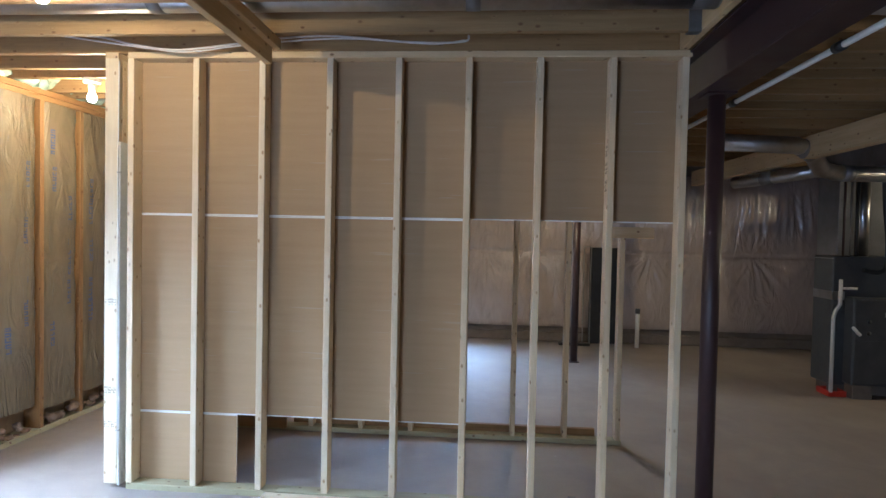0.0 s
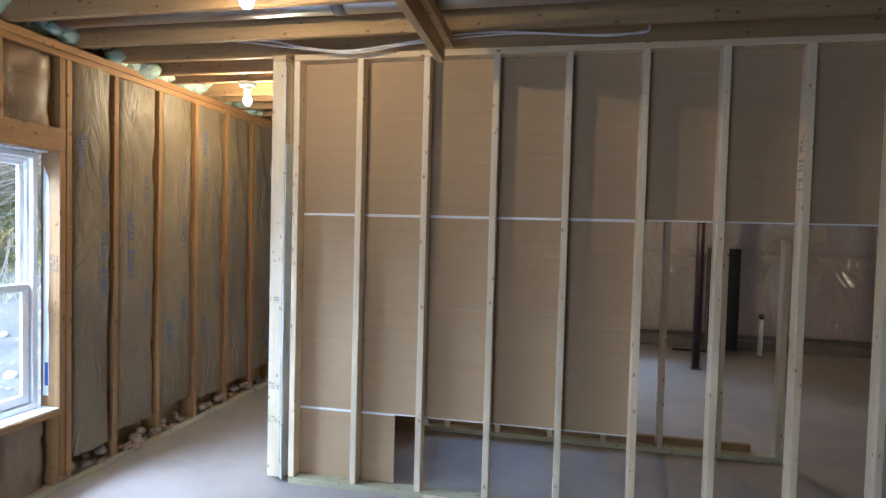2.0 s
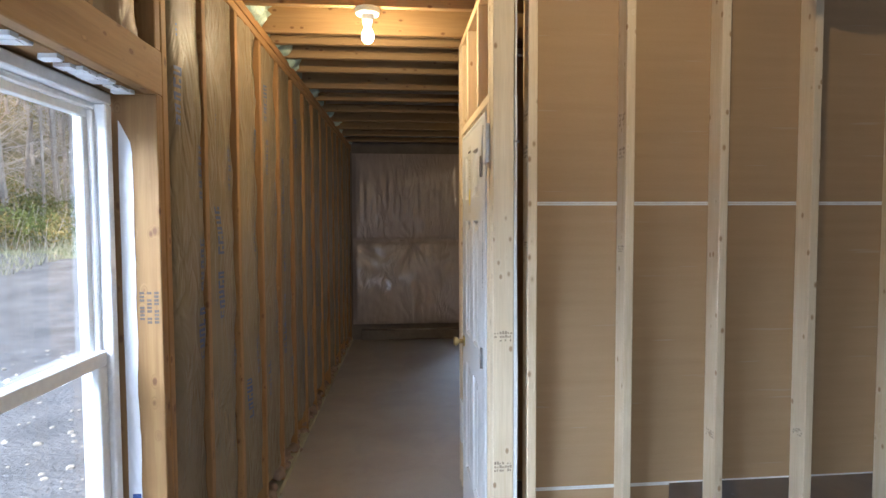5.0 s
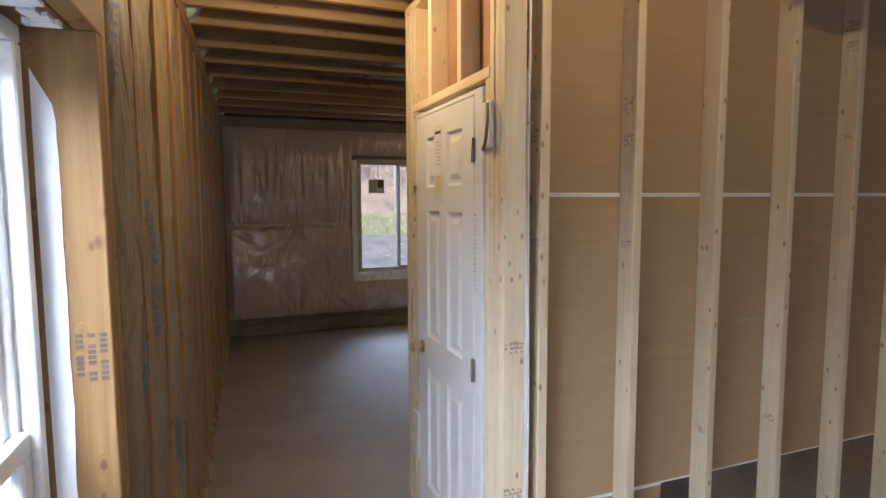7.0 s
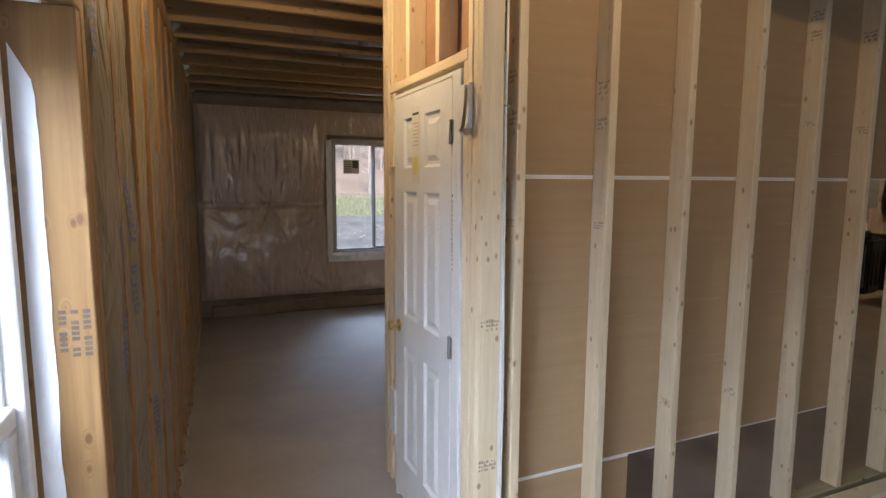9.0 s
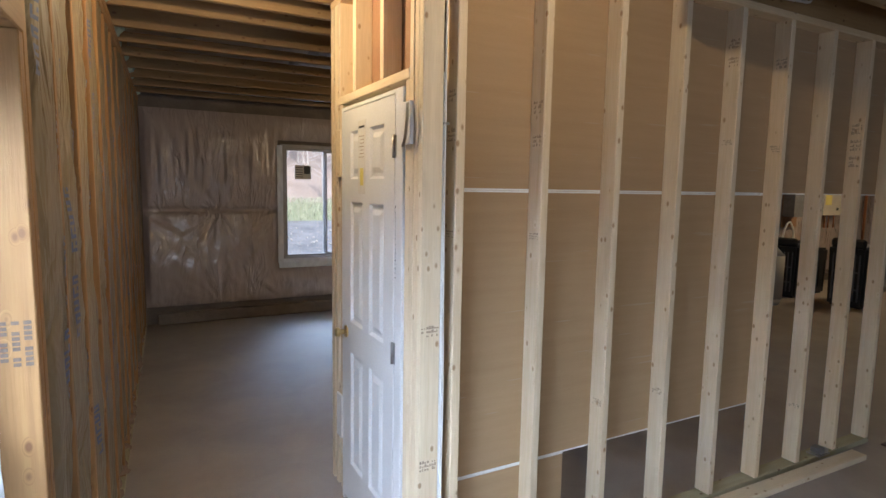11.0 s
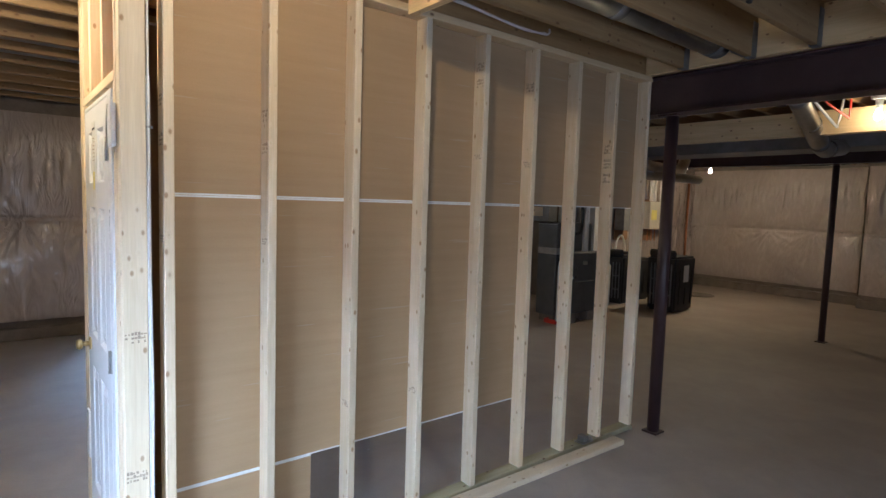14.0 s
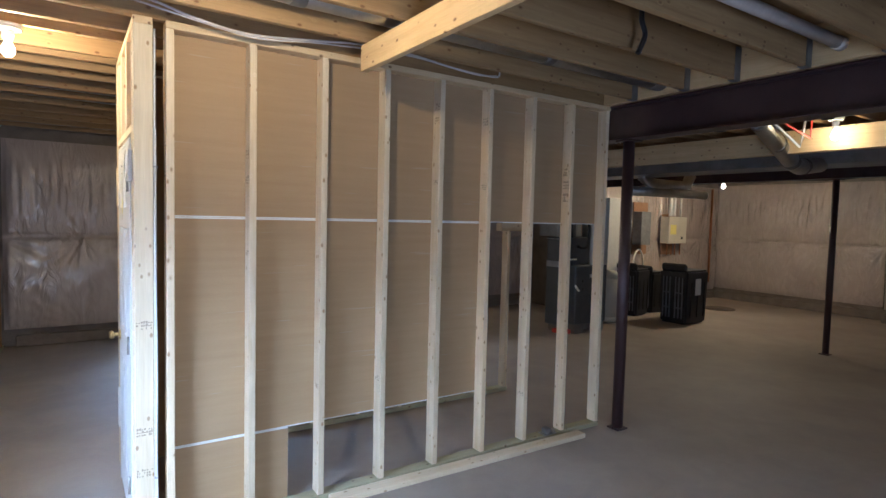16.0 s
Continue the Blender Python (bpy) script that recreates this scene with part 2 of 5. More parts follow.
STEEL = mottled("painted_steel", (0.035, 0.018, 0.02), (0.06, 0.032, 0.033), 5, 0.38, fine=80, bump=0.1, rough2=0.5)
GALV = mottled("galvanised", (0.42, 0.42, 0.42), (0.6, 0.6, 0.6), 7, 0.28, metal=1.0, fine=30, bump=0.08, rough2=0.42)
DARKTIN = mottled("dull_tin", (0.2, 0.2, 0.2), (0.3, 0.3, 0.31), 4, 0.5, metal=0.8, bump=0.05)
BLACK = mottled("black_plastic", (0.012, 0.013, 0.015), (0.025, 0.026, 0.03), 6, 0.45, bump=0.1)
GREYC = mottled("grey_cabinet", (0.055, 0.06, 0.066), (0.085, 0.09, 0.096), 5, 0.45, bump=0.05)
PVC = mottled("white_pvc", (0.72, 0.71, 0.67), (0.8, 0.79, 0.75), 6, 0.35, bump=0)
TAN = mottled("tan_plastic", (0.5, 0.46, 0.38), (0.58, 0.53, 0.44), 4, 0.5, bump=0)
WHITE = mottled("white_paint", (0.74, 0.74, 0.73), (0.8, 0.8, 0.79), 3, 0.38, fine=120, bump=0.05)
VINYL = mottled("white_vinyl", (0.76, 0.77, 0.78), (0.82, 0.83, 0.84), 4, 0.3, bump=0)
WRAP = film("house_wrap", (0.72, 0.74, 0.77), (0.8, 0.82, 0.84), 0.4, wr=12, strength=0.3)
BRASS = mottled("brass", (0.6, 0.45, 0.2), (0.7, 0.55, 0.28), 12, 0.28, metal=1.0, bump=0)
HINGE = mottled("hinge_steel", (0.35, 0.34, 0.32), (0.5, 0.49, 0.46), 12, 0.35, metal=1.0, bump=0)
COPPER = mottled("copper", (0.5, 0.2, 0.1), (0.62, 0.28, 0.15), 9, 0.35, metal=0.9, bump=0)
RED = mottled("red_plastic", (0.5, 0.03, 0.02), (0.6, 0.05, 0.03), 9, 0.4, bump=0)
RUST = mottled("brown_board", (0.26, 0.13, 0.07), (0.34, 0.19, 0.1), 6, 0.8)
YELLOW = mottled("yellow_paper", (0.7, 0.6, 0.15), (0.78, 0.68, 0.2), 9, 0.6, bump=0)
PALE = mottled("pale_paper", (0.68, 0.66, 0.62), (0.76, 0.75, 0.71), 9, 0.6, bump=0)
CABLE = mottled("cable_sheath", (0.5, 0.45, 0.42), (0.62, 0.57, 0.54), 9, 0.45, bump=0)
BLUE = mottled("blue_tape", (0.03, 0.07, 0.22), (0.05, 0.1, 0.3), 9, 0.5, bump=0)


def glass():
    m, t, b = nodes_of("pane_glass")
    b.inputs["Base Color"].default_value = (0.96, 0.98, 0.98, 1)
    b.inputs["Roughness"].default_value = 0.0
    b.inputs["Transmission Weight"].default_value = 1.0
    b.inputs["IOR"].default_value = 1.45
    return m


def emit(name, c, strength):
    m, t, b = nodes_of(name)
    b.inputs["Emission Color"].default_value = rgb(c)
    b.inputs["Emission Strength"].default_value = strength
    return m


GLASS = glass()
GLOW = emit("lit_bulb", (1.0, 0.8, 0.5), 12.0)


# ---- building helpers ----
def part(name, bm, material, parent=None, label=""):
    me = bpy.data.meshes.new(name)
    bm.to_mesh(me)
    bm.free()
    for m in material if isinstance(material, (list, tuple)) else [material]:
        me.materials.append(m)
    ob = new(name, me)
    if parent is not None:
        ob.parent = parent
    return tagged(ob, label)


def empty(name, loc=(0, 0, 0), label="", category="", group="", kind=""):
    ob = new(name)
    ob.location = loc
    ob.empty_display_size = 0.1
    return tagged(ob, label, category, group, kind)


def add_box(bm, x0, x1, y0, y1, z0, z1, bevel=0.0, mat=0):
    tmp = bmesh.new()
    bmesh.ops.create_cube(tmp, size=1.0)
    for v in tmp.verts:
        v.co = Vector(((x0 + x1) / 2 + v.co.x * (x1 - x0), (y0 + y1) / 2 + v.co.y * (y1 - y0), (z0 + z1) / 2 + v.co.z * (z1 - z0)))
    if bevel:
        bmesh.ops.bevel(tmp, geom=tmp.edges[:], offset=bevel, segments=1, affect="EDGES")
    merge(bm, tmp, mat)


def merge(bm, tmp, mat=0, matrix=None, smooth=False):
    vs = [bm.verts.new(matrix @ v.co if matrix else v.co) for v in tmp.verts]
    tmp.verts.index_update()
    for f in tmp.faces:
        nf = bm.faces.new([vs[v.index] for v in f.verts])
        nf.material_index, nf.smooth = mat, smooth
    tmp.free()


def add_cyl(bm, a, b, r, seg=16, r2=None, mat=0, caps=True):
    """A tube from a to b."""
    a, b = Vector(a), Vector(b)
    tmp = bmesh.new()
    bmesh.ops.create_cone(tmp, cap_ends=caps, segments=seg, radius1=r, radius2=r if r2 is None else r2, depth=(b - a).length)
    rot = (b - a).to_track_quat("Z", "Y").to_matrix().to_4x4()
    smooth = seg > 7
    merge(bm, tmp, mat, Matrix.Translation((a + b) / 2) @ rot, smooth)


def add_path(bm, pts, r, seg=10, mat=0):
    """A tube along points, with mitred joints."""
    pts = [Vector(p) for p in pts]
    rings = []
    prev = None
    for i, p in enumerate(pts):
        d = (pts[min(i + 1, len(pts) - 1)] - pts[max(i - 1, 0)]).normalized()
        up = prev if prev is not None else (Vector((0, 0, 1)) if abs(d.z) < 0.9 else Vector((1, 0, 0)))
        u = (up - d * up.dot(d)).normalized()
        w = d.cross(u)
        prev = u
        rings.append([bm.verts.new(p + r * (math.cos(k * math.tau / seg) * u + math.sin(k * math.tau / seg) * w)) for k in range(seg)])
    for r0, r1 in zip(rings, rings[1:]):
        for k in range(seg):
            f = bm.faces.new((r0[k], r0[(k + 1) % seg], r1[(k + 1) % seg], r1[k]))
            f.smooth, f.material_index = True, mat
    for ring in (rings[0][::-1], rings[-1]):
        bm.faces.new(ring).material_index = mat


def bent(pts, n=6):
    """Points of a smooth curve through pts (Catmull-Rom)."""
    pts = [Vector(p) for p in pts]
    out = []
    for i in range(len(pts) - 1):
        p0, p1, p2, p3 = pts[max(i - 1, 0)], pts[i], pts[i + 1], pts[min(i + 2, len(pts) - 1)]
        for k in range(n):
            s = k / n
            out.append(0.5 * ((2 * p1) + (p2 - p0) * s + (2 * p0 - 5 * p1 + 4 * p2 - p3) * s * s + (3 * p1 - p0 - 3 * p2 + p3) * s**3))
    return out + [pts[-1]]


BOARDS = {}


def board(name, x0, x1, y0, y1, z0, z1, material, parent=None, label="", bevel=0.003):
    """A sawn board whose local x runs along its length."""
    d = [x1 - x0, y1 - y0, z1 - z0]
    axis = d.index(max(d))
    if axis == 0:
        dims, rot = (d[0], d[1], d[2]), Matrix.Identity(4)
    elif axis == 1:
        dims, rot = (d[1], d[0], d[2]), Matrix.Rotation(radians(90), 4, "Z")
    else:
        dims, rot = (d[2], d[1], d[0]), Matrix.Rotation(radians(90), 4, "Y")
    key = (*[round(v, 4) for v in dims], material.name, bevel)
    if key not in BOARDS:
        bm = bmesh.new()
        add_box(bm, -dims[0] / 2, dims[0] / 2, -dims[1] / 2, dims[1] / 2, -dims[2] / 2, dims[2] / 2, bevel)
        me = bpy.data.meshes.new(name)
        bm.to_mesh(me)
        bm.free()
        me.materials.append(material)
        BOARDS[key] = me
    ob = new(name, BOARDS[key])
    ob.matrix_basis = Matrix.Translation(((x0 + x1) / 2, (y0 + y1) / 2, (z0 + z1) / 2)) @ rot
    if parent is not None:
        ob.parent = parent
    return tagged(ob, label)


def box_part(name, x0, x1, y0, y1, z0, z1, material, parent=None, label="", bevel=0.0):
    bm = bmesh.new()
    add_box(bm, x0, x1, y0, y1, z0, z1, bevel)
    return part(name, bm, material, parent, label)


def cloth(name, origin, across, up, out, w, h, nu, nv, depth, material, parent=None, label=""):
    """A soft sheet w wide and h high; depth(u, v) gives its bulge in metres, u across and v up."""
    o, a, u_, n = Vector(origin), Vector(across), Vector(up), Vector(out)
    bm = bmesh.new()
    grid = [[bm.verts.new(o + a * (w * i / nu) + u_ * (h * j / nv) + n * depth(w * i / nu, h * j / nv)) for i in range(nu + 1)] for j in range(nv + 1)]
    for j in range(nv):
        for i in range(nu):
            bm.faces.new((grid[j][i], grid[j][i + 1], grid[j + 1][i + 1], grid[j + 1][i])).smooth = True
    return part(name, bm, material, parent, label)


# ---- floor, ground, ceiling ----
JZ = 2.655          # underside of the joists
SUB = 2.895         # underside of the subfloor
WX = -3.345         # inner face of the west studs
NY = 8.66           # face of the north insulation
EX = 10.1           # face of the east insulation

floor = box_part("floor", -3.53, 10.4, -2.75, 8.95, -0.2, 0.0, CONCRETE)
tagged(floor, "grey concrete slab floor with faint stains", "floor", kind="structure")

bm = bmesh.new()
add_box(bm, -3.53, 10.4, -2.75, 8.95, SUB, SUB + 0.03, mat=1)
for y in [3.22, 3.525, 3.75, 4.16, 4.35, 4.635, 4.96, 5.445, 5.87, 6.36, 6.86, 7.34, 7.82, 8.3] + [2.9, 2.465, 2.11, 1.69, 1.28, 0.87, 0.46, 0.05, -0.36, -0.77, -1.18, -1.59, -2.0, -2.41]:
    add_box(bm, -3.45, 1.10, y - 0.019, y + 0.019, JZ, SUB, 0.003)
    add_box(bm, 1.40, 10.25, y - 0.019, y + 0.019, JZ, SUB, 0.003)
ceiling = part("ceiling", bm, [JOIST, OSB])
tagged(ceiling, "open timber joists under a strand board subfloor", "ceiling", kind="structure")
rim = board("trim", 1.10, 1.14, -2.7, 8.9, JZ, SUB, BEAMW)
tagged(rim, "timber rim board on the steel beam", "rim board", kind="structure")
rim = board("trim", 1.36, 1.40, -2.7, 8.9, JZ, SUB, BEAMW)
tagged(rim, "timber rim board on the steel beam", "rim board", kind="structure")

# steel beam and posts
bm = bmesh.new()
add_box(bm, 1.15, 1.33, -2.7, 8.9, 2.38, 2.392, 0.002)
add_box(bm, 1.15, 1.33, -2.7, 8.9, 2.64, 2.652, 0.002)
add_box(bm, 1.232, 1.248, -2.7, 8.9, 2.392, 2.64)
tagged(part("steel_beam", bm, STEEL), "dark brown painted steel I-beam under the joists", "beam", kind="structure")


def steel_post(x, y, top=2.38, r=0.045, label="dark painted round steel post on the concrete floor"):
    e = empty("steel_post", (x, y, 0), label, "post", "steel posts")
    bm = bmesh.new()
    add_cyl(bm, (0, 0, 0.012), (0, 0, top - 0.012), r, 28)
    part("column", bm, STEEL, e)
    box_part("base_plate", -0.06, 0.06, -0.06, 0.06, 0, 0.012, STEEL, e, bevel=0.002)
    box_part("cap_plate", -0.075, 0.075, -0.075, 0.075, top - 0.012, top, STEEL, e, bevel=0.002)
    return e


steel_post(1.255, 3.06)
steel_post(1.2, 7.2)
steel_post(5.93, 3.40, 2.35, 0.04)

# ---- walls that close the place ----
def wall_box(name, *b, m=None, label="plain concrete wall"):
    return tagged(box_part(name, *b, m or FOOTING), label, "wall", kind="structure")


for b in ((-3.53, -2.9, -2.75, -2.6, 0, SUB), (-1.1, 10.4, -2.75, -2.6, 0, SUB), (-2.9, -1.1, -2.75, -2.6, 2.08, SUB)):
    wall_box("wall_south", *b)

# ---- front stud wall ----
YF, YB = 3.18, 3.269
front = empty("wall_front", (0, 0, 0), "open stud partition with gypsum board on its far side", "wall", kind="structure")
X1 = -2.127
for k in range(9):
    x = X1 + 0.4064 * k - (0.012 if k == 8 else 0)
    board("stud", x, x + 0.038, YF, YB, 0.04, 2.618, STUD, front)
board("sole_plate", X1, -1.19, YF, YB, 0, 0.038, GREEN, front, "green treated timber sole plate")
board("sole_plate", -1.19, 1.165, YF + 0.001, YB, 0, 0.038, GREEN, front, "green treated timber sole plate")
board("top_plate", X1, 1.165, YF - 0.001, YB, 2.618, 2.655, PLATE, front)
DY = YB + 0.001
XL, XR = X1 + 0.005, 1.12


def gyp(name, x0, x1, z0, z1, y0=DY, parent=front):
    bm = bmesh.new()
    t = 0.0127
    add_box(bm, x0, x1, y0, y0 + t, z0, z1, 0.0)
    bm.normal_update()
    for f in bm.faces:
        f.material_index = 0 if abs(f.normal.y) > 0.5 else 1
    # rounded pale lips along the long edges
    for z in (z0, z1):
        add_box(bm, x0, x1, y0 - 0.0006, y0 + 0.001, z + (0 if z == z0 else -0.007), z + (0.007 if z == z0 else 0), mat=1)
    bm.normal_update()
    return part(name, bm, [PAPER, GYPSUM], parent)


gyp("gypsum_panel", XL, XR, 1.69, 2.652)
gyp("gypsum_panel", XL, -0.055, 0.461, 1.6885)
gyp("gypsum_panel", XL, -1.468, 0.006, 0.460)

# loose strip on the floor before the wall, and the metal bracket on it
strip = board("floor_board", -1.25, 0.86, 3.065, 3.155, 0.0, 0.036, STUD)
tagged(strip, "pale sawn timber board lying on the floor along the stud wall", "board")
strip.rotation_euler.z += radians(-1.0)

# ---- corner post and door wall ----
side = empty("wall_side", (0, 0, 0), "short stud partition framed round a white door", "wall", kind="structure")
SX0, SX1 = -2.27, -2.185
board("corner_stud", SX0, SX1, YF, YF + 0.038, 0.03, 2.618, STUD, side)
board("corner_stud", SX0 + 0.002, SX1, YF + 0.041, YF + 0.079, 0.03, 2.618, STUD, side)
board("stud", SX0, SX1, YF + 0.081, YF + 0.119, 0.03, 2.618, STUD, side)
board("stud", SX0 + 0.002, SX1, YF + 0.121, YF + 0.159, 0.03, 2.108, STUD, side)
board("stud", SX0 + 0.002, SX1, 4.13, 4.168, 0.03, 2.108, STUD, side)
board("stud", SX0, SX1, 4.21, 4.248, 0.03, 2.618, STUD, side)
board("stud", SX0, SX1, 4.283, 4.321, 0.03, 2.618, STUD, side)
board("top_plate", SX0, SX1, YF, 4.325, 2.618, 2.655, PLATE, side)
board("header", SX0, SX1, YF + 0.121, 4.208, 2.11, 2.15, STUD, side)
for y in (3.57, 3.925, 4.168):
    board("cripple_stud", SX0, SX1, y, y + 0.038, 2.15, 2.618, STUD, side)
bm = bmesh.new()
add_box(bm, SX1 + 0.001, SX1 + 0.0137, 3.31, 3.93, 2.12, 2.652)
part("gypsum_panel", bm, RUST, side, "brown backing board above the door")
bm = bmesh.new()
add_box(bm, SX1 + 0.001, SX1 + 0.0137, 3.93, 4.325, 2.12, 2.652)
part("gypsum_panel", bm, BEAMW, side, "pale backing board above the door")
bm = bmesh.new()
add_box(bm, SX1 + 0.001, SX1 + 0.0137, YF + 0.002, YF + 0.16, 0.02, 2.12)
part("gypsum_panel", bm, GYPSUM, side, "white cut edge of gypsum board")

# ---- west wall: studs, batts, window ----
earlier = set(scene.objects)
west = empty("wall_west", (0, 0, 0), "timber outside wall with paper-faced batts between its studs", "wall", kind="structure")
WD = 0.14
wy = [3.165 + 0.4064 * k for k in range(14)]
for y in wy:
    board("stud", WX - WD, WX, y, y + 0.038, 0.04, 2.56, BROWN_WOOD, west)
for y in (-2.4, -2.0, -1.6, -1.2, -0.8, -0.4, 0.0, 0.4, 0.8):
    board("stud", WX - WD, WX, y, y + 0.038, 0.04, 2.56, BROWN_WOOD, west)
WY0, WY1 = 1.42, 2.765
board("king_stud", WX - WD, WX, 2.81, 2.848, 0.04, 2.56, BROWN_WOOD, west)
board("jack_stud", WX - WD, WX + 0.0, WY1, WY1 + 0.04, 0.04, 2.01, BROWN_WOOD, west)
board("king_stud", WX - WD, WX, WY0 - 0.083, WY0 - 0.045, 0.04, 2.56, BROWN_WOOD, west)
board("jack_stud", WX - WD, WX, WY0 - 0.04, WY0, 0.04, 2.0, BROWN_WOOD, west)
board("header", WX - 0.04, WX + 0.002, WY0 - 0.04, 2.805, 2.01, 2.147, BROWN_WOOD, west)
board("header", WX - WD, WX - 0.045, WY0 - 0.04, 2.805, 2.01, 2.147, BROWN_WOOD, west)
board("sill_plate", WX - WD, WX + 0.004, WY0 - 0.0, WY1 + 0.012, 0.45, 0.488, BROWN_WOOD, west)
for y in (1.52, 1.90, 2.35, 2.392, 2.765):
    board("cripple_stud", WX - WD, WX, y, y + 0.038, 2.147, 2.56, BROWN_WOOD, west)
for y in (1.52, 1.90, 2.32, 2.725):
    board("cripple_stud", WX - WD, WX, y, y + 0.038, 0.04, 0.45, BROWN_WOOD, west)
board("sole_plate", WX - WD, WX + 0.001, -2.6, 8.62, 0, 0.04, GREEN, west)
board("top_plate", WX - WD, WX + 0.001, -2.6, 8.62, 2.56, 2.598, BROWN_WOOD, west)
board("top_plate", WX - WD, WX + 0.005, -2.6, 8.62, 2.6, 2.645, BROWN_WOOD, west)
for y0, y1, z0, z1 in ((-2.75, WY0 - 0.02, 0, SUB), (WY1 + 0.02, 8.95, 0, SUB), (WY0 - 0.02, WY1 + 0.02, 0, 0.46), (WY0 - 0.02, WY1 + 0.02, 2.0, SUB)):
    wall_box("wall_west_sheathing", WX - WD - 0.02, WX - WD - 0.001, y0, y1, z0, z1, m=OSB, label="strand board outside the studs")


def batt(y0, y1, z0, z1, mat, seed, puff=0.03, base=-0.02, prints=True):
    rnd = random.Random(seed)
    w, h = y1 - y0, z1 - z0
    ph = rnd.uniform(0, 50)
    crumple = 0.0 if prints else 0.07

    def depth(u, v):
        edge = min(u, w - u) / (w / 2)
        d = base + puff * (max(edge, 0) ** 0.4) * (0.75 + 0.5 * noise.noise((ph, v * 1.3, 0))) - 0.05 * max(0.0, 1 - min(u, w - u) / 0.028)
        d += 0.008 * noise.noise((ph + u * 6, v * 2.0, 3)) + 0.007 * noise.noise((u * 14, ph + v * 5, 1)) - 0.022 * abs(noise.noise((u * 7 + v * 2, ph + v * 3.5, 7)))
        d -= crumple * abs(noise.noise((u * 8, ph + v * 8, 2)))
        return min(d, 0.012)

    e = empty("insulation_batt", (WX, (y0 + y1) / 2, z0), "paper-faced insulation batt pressed between two wall studs", "insulation", "insulation batts")
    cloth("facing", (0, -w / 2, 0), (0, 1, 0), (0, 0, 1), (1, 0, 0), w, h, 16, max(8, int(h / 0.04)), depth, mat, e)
    if prints:
        # rows of unreadable blue print running up the facing
        bm = bmesh.new()
        z = rnd.uniform(0.15, 0.5)
        while z < h - 0.25:
            yy = rnd.choice((-0.09, 0.07)) + rnd.uniform(-0.01, 0.01)
            zz = z
            n = rnd.choice((5, 5, 3))
            size = 0.048 if n == 5 else 0.02
            for k in range(n):
                gap = size * 0.85
                hh = size * rnd.uniform(0.5, 0.7)
                ww = size * 0.8
                if n == 5:
                    strokes = [(-ww / 2, ww / 2, 0, hh * 0.35), (rnd.choice((-ww / 2, ww / 6)), ww / 2, hh * 0.6, hh)]
                    strokes.append((-ww / 2, -ww / 4, hh * 0.3, hh) if rnd.random() < 0.5 else (ww / 4, ww / 2, hh * 0.3, hh * 0.7))
                else:
                    strokes = [(-ww / 4, ww / 4, 0, hh * 0.6)]
                for a, b_, c, d_ in strokes:
                    corners = ((yy + a, zz + c), (yy + b_, zz + c), (yy + b_, zz + d_), (yy + a, zz + d_))
                    bm.faces.new([bm.verts.new((depth(p + w / 2, q) + 0.003, p, q)) for p, q in corners])
                zz += gap
            z += rnd.uniform(0.16, 0.34)
        tagged(part("print", bm, INK, e, "faded blue print"), kind="stuff")
    return e


for i, y in enumerate(wy[:-1]):
    batt(y + 0.038, wy[i + 1], 0.2 + 0.03 * math.sin(i * 2.1), 2.56, KRAFT, i)
batt(2.848, wy[0], 0.16, 2.56, KRAFT, 40, puff=0.045)
batt(2.43, 2.765, 2.147, 2.56, BROWN_KRAFT, 41, 0.05, -0.045, False)
batt(1.938, 2.35, 2.147, 2.56, BROWN_KRAFT, 42, 0.05, -0.045, False)
batt(1.558, 1.90, 2.147, 2.56, BROWN_KRAFT, 43, 0.05, -0.045, False)
batt(1.558, 1.90, 0.04, 0.45, BROWN_KRAFT, 44, 0.04, -0.04, False)
batt(1.938, 2.32, 0.04, 0.45, BROWN_KRAFT, 45, 0.04, -0.04, False)
batt(2.358, 2.725, 0.04, 0.45, BROWN_KRAFT, 46, 0.04, -0.04, False)
for i, y in enumerate((-2.4, -2.0, -1.6, -1.2, -0.8, -0.4, 0.0, 0.4)):
    batt(y + 0.038, y + 0.4, 0.16, 2.56, KRAFT, 60 + i)
batt(0.838, WY0 - 0.083, 0.16, 2.56, KRAFT, 70)


def lumps(name, x0, x1, y0, y1, z0, z1, n, size, mat, seed, label, category):
    """Small irregular lumps, joined, of something nobody could count."""
    rnd = random.Random(seed)
    bm = bmesh.new()
    for _ in range(n):
        tmp = bmesh.new()
        bmesh.ops.create_icosphere(tmp, subdivisions=2, radius=1.0)
        s = size * rnd.uniform(0.5, 1.3)
        q = rnd.uniform(0, 99)
        for v in tmp.verts:
            v.co *= s * (1 + 0.45 * noise.noise(v.co * 1.7 + Vector((q, q, q))))
            v.co.z *= 0.8
        merge(bm, tmp, 0, Matrix.Translation((rnd.uniform(x0, x1), rnd.uniform(y0, y1), rnd.uniform(z0, z1))), True)
    return tagged(part(name, bm, mat), label, category, kind="stuff")


lumps("loose_insulation", WX - 0.06, WX - 0.015, 2.78, 8.6, 0.02, 0.11, 170, 0.032, FLUFF, 5, "pinkish loose wool sticking out under the batts at the foot of the studs", "insulation")
lumps("spray_foam", -3.44, -3.36, 1.5, 8.6, 2.68, 2.86, 150, 0.075, FOAM, 6, "pale green spray foam between the joist ends above the wall plate", "insulation foam")

# window in the west wall
FX0, FX1 = -3.56, -3.462


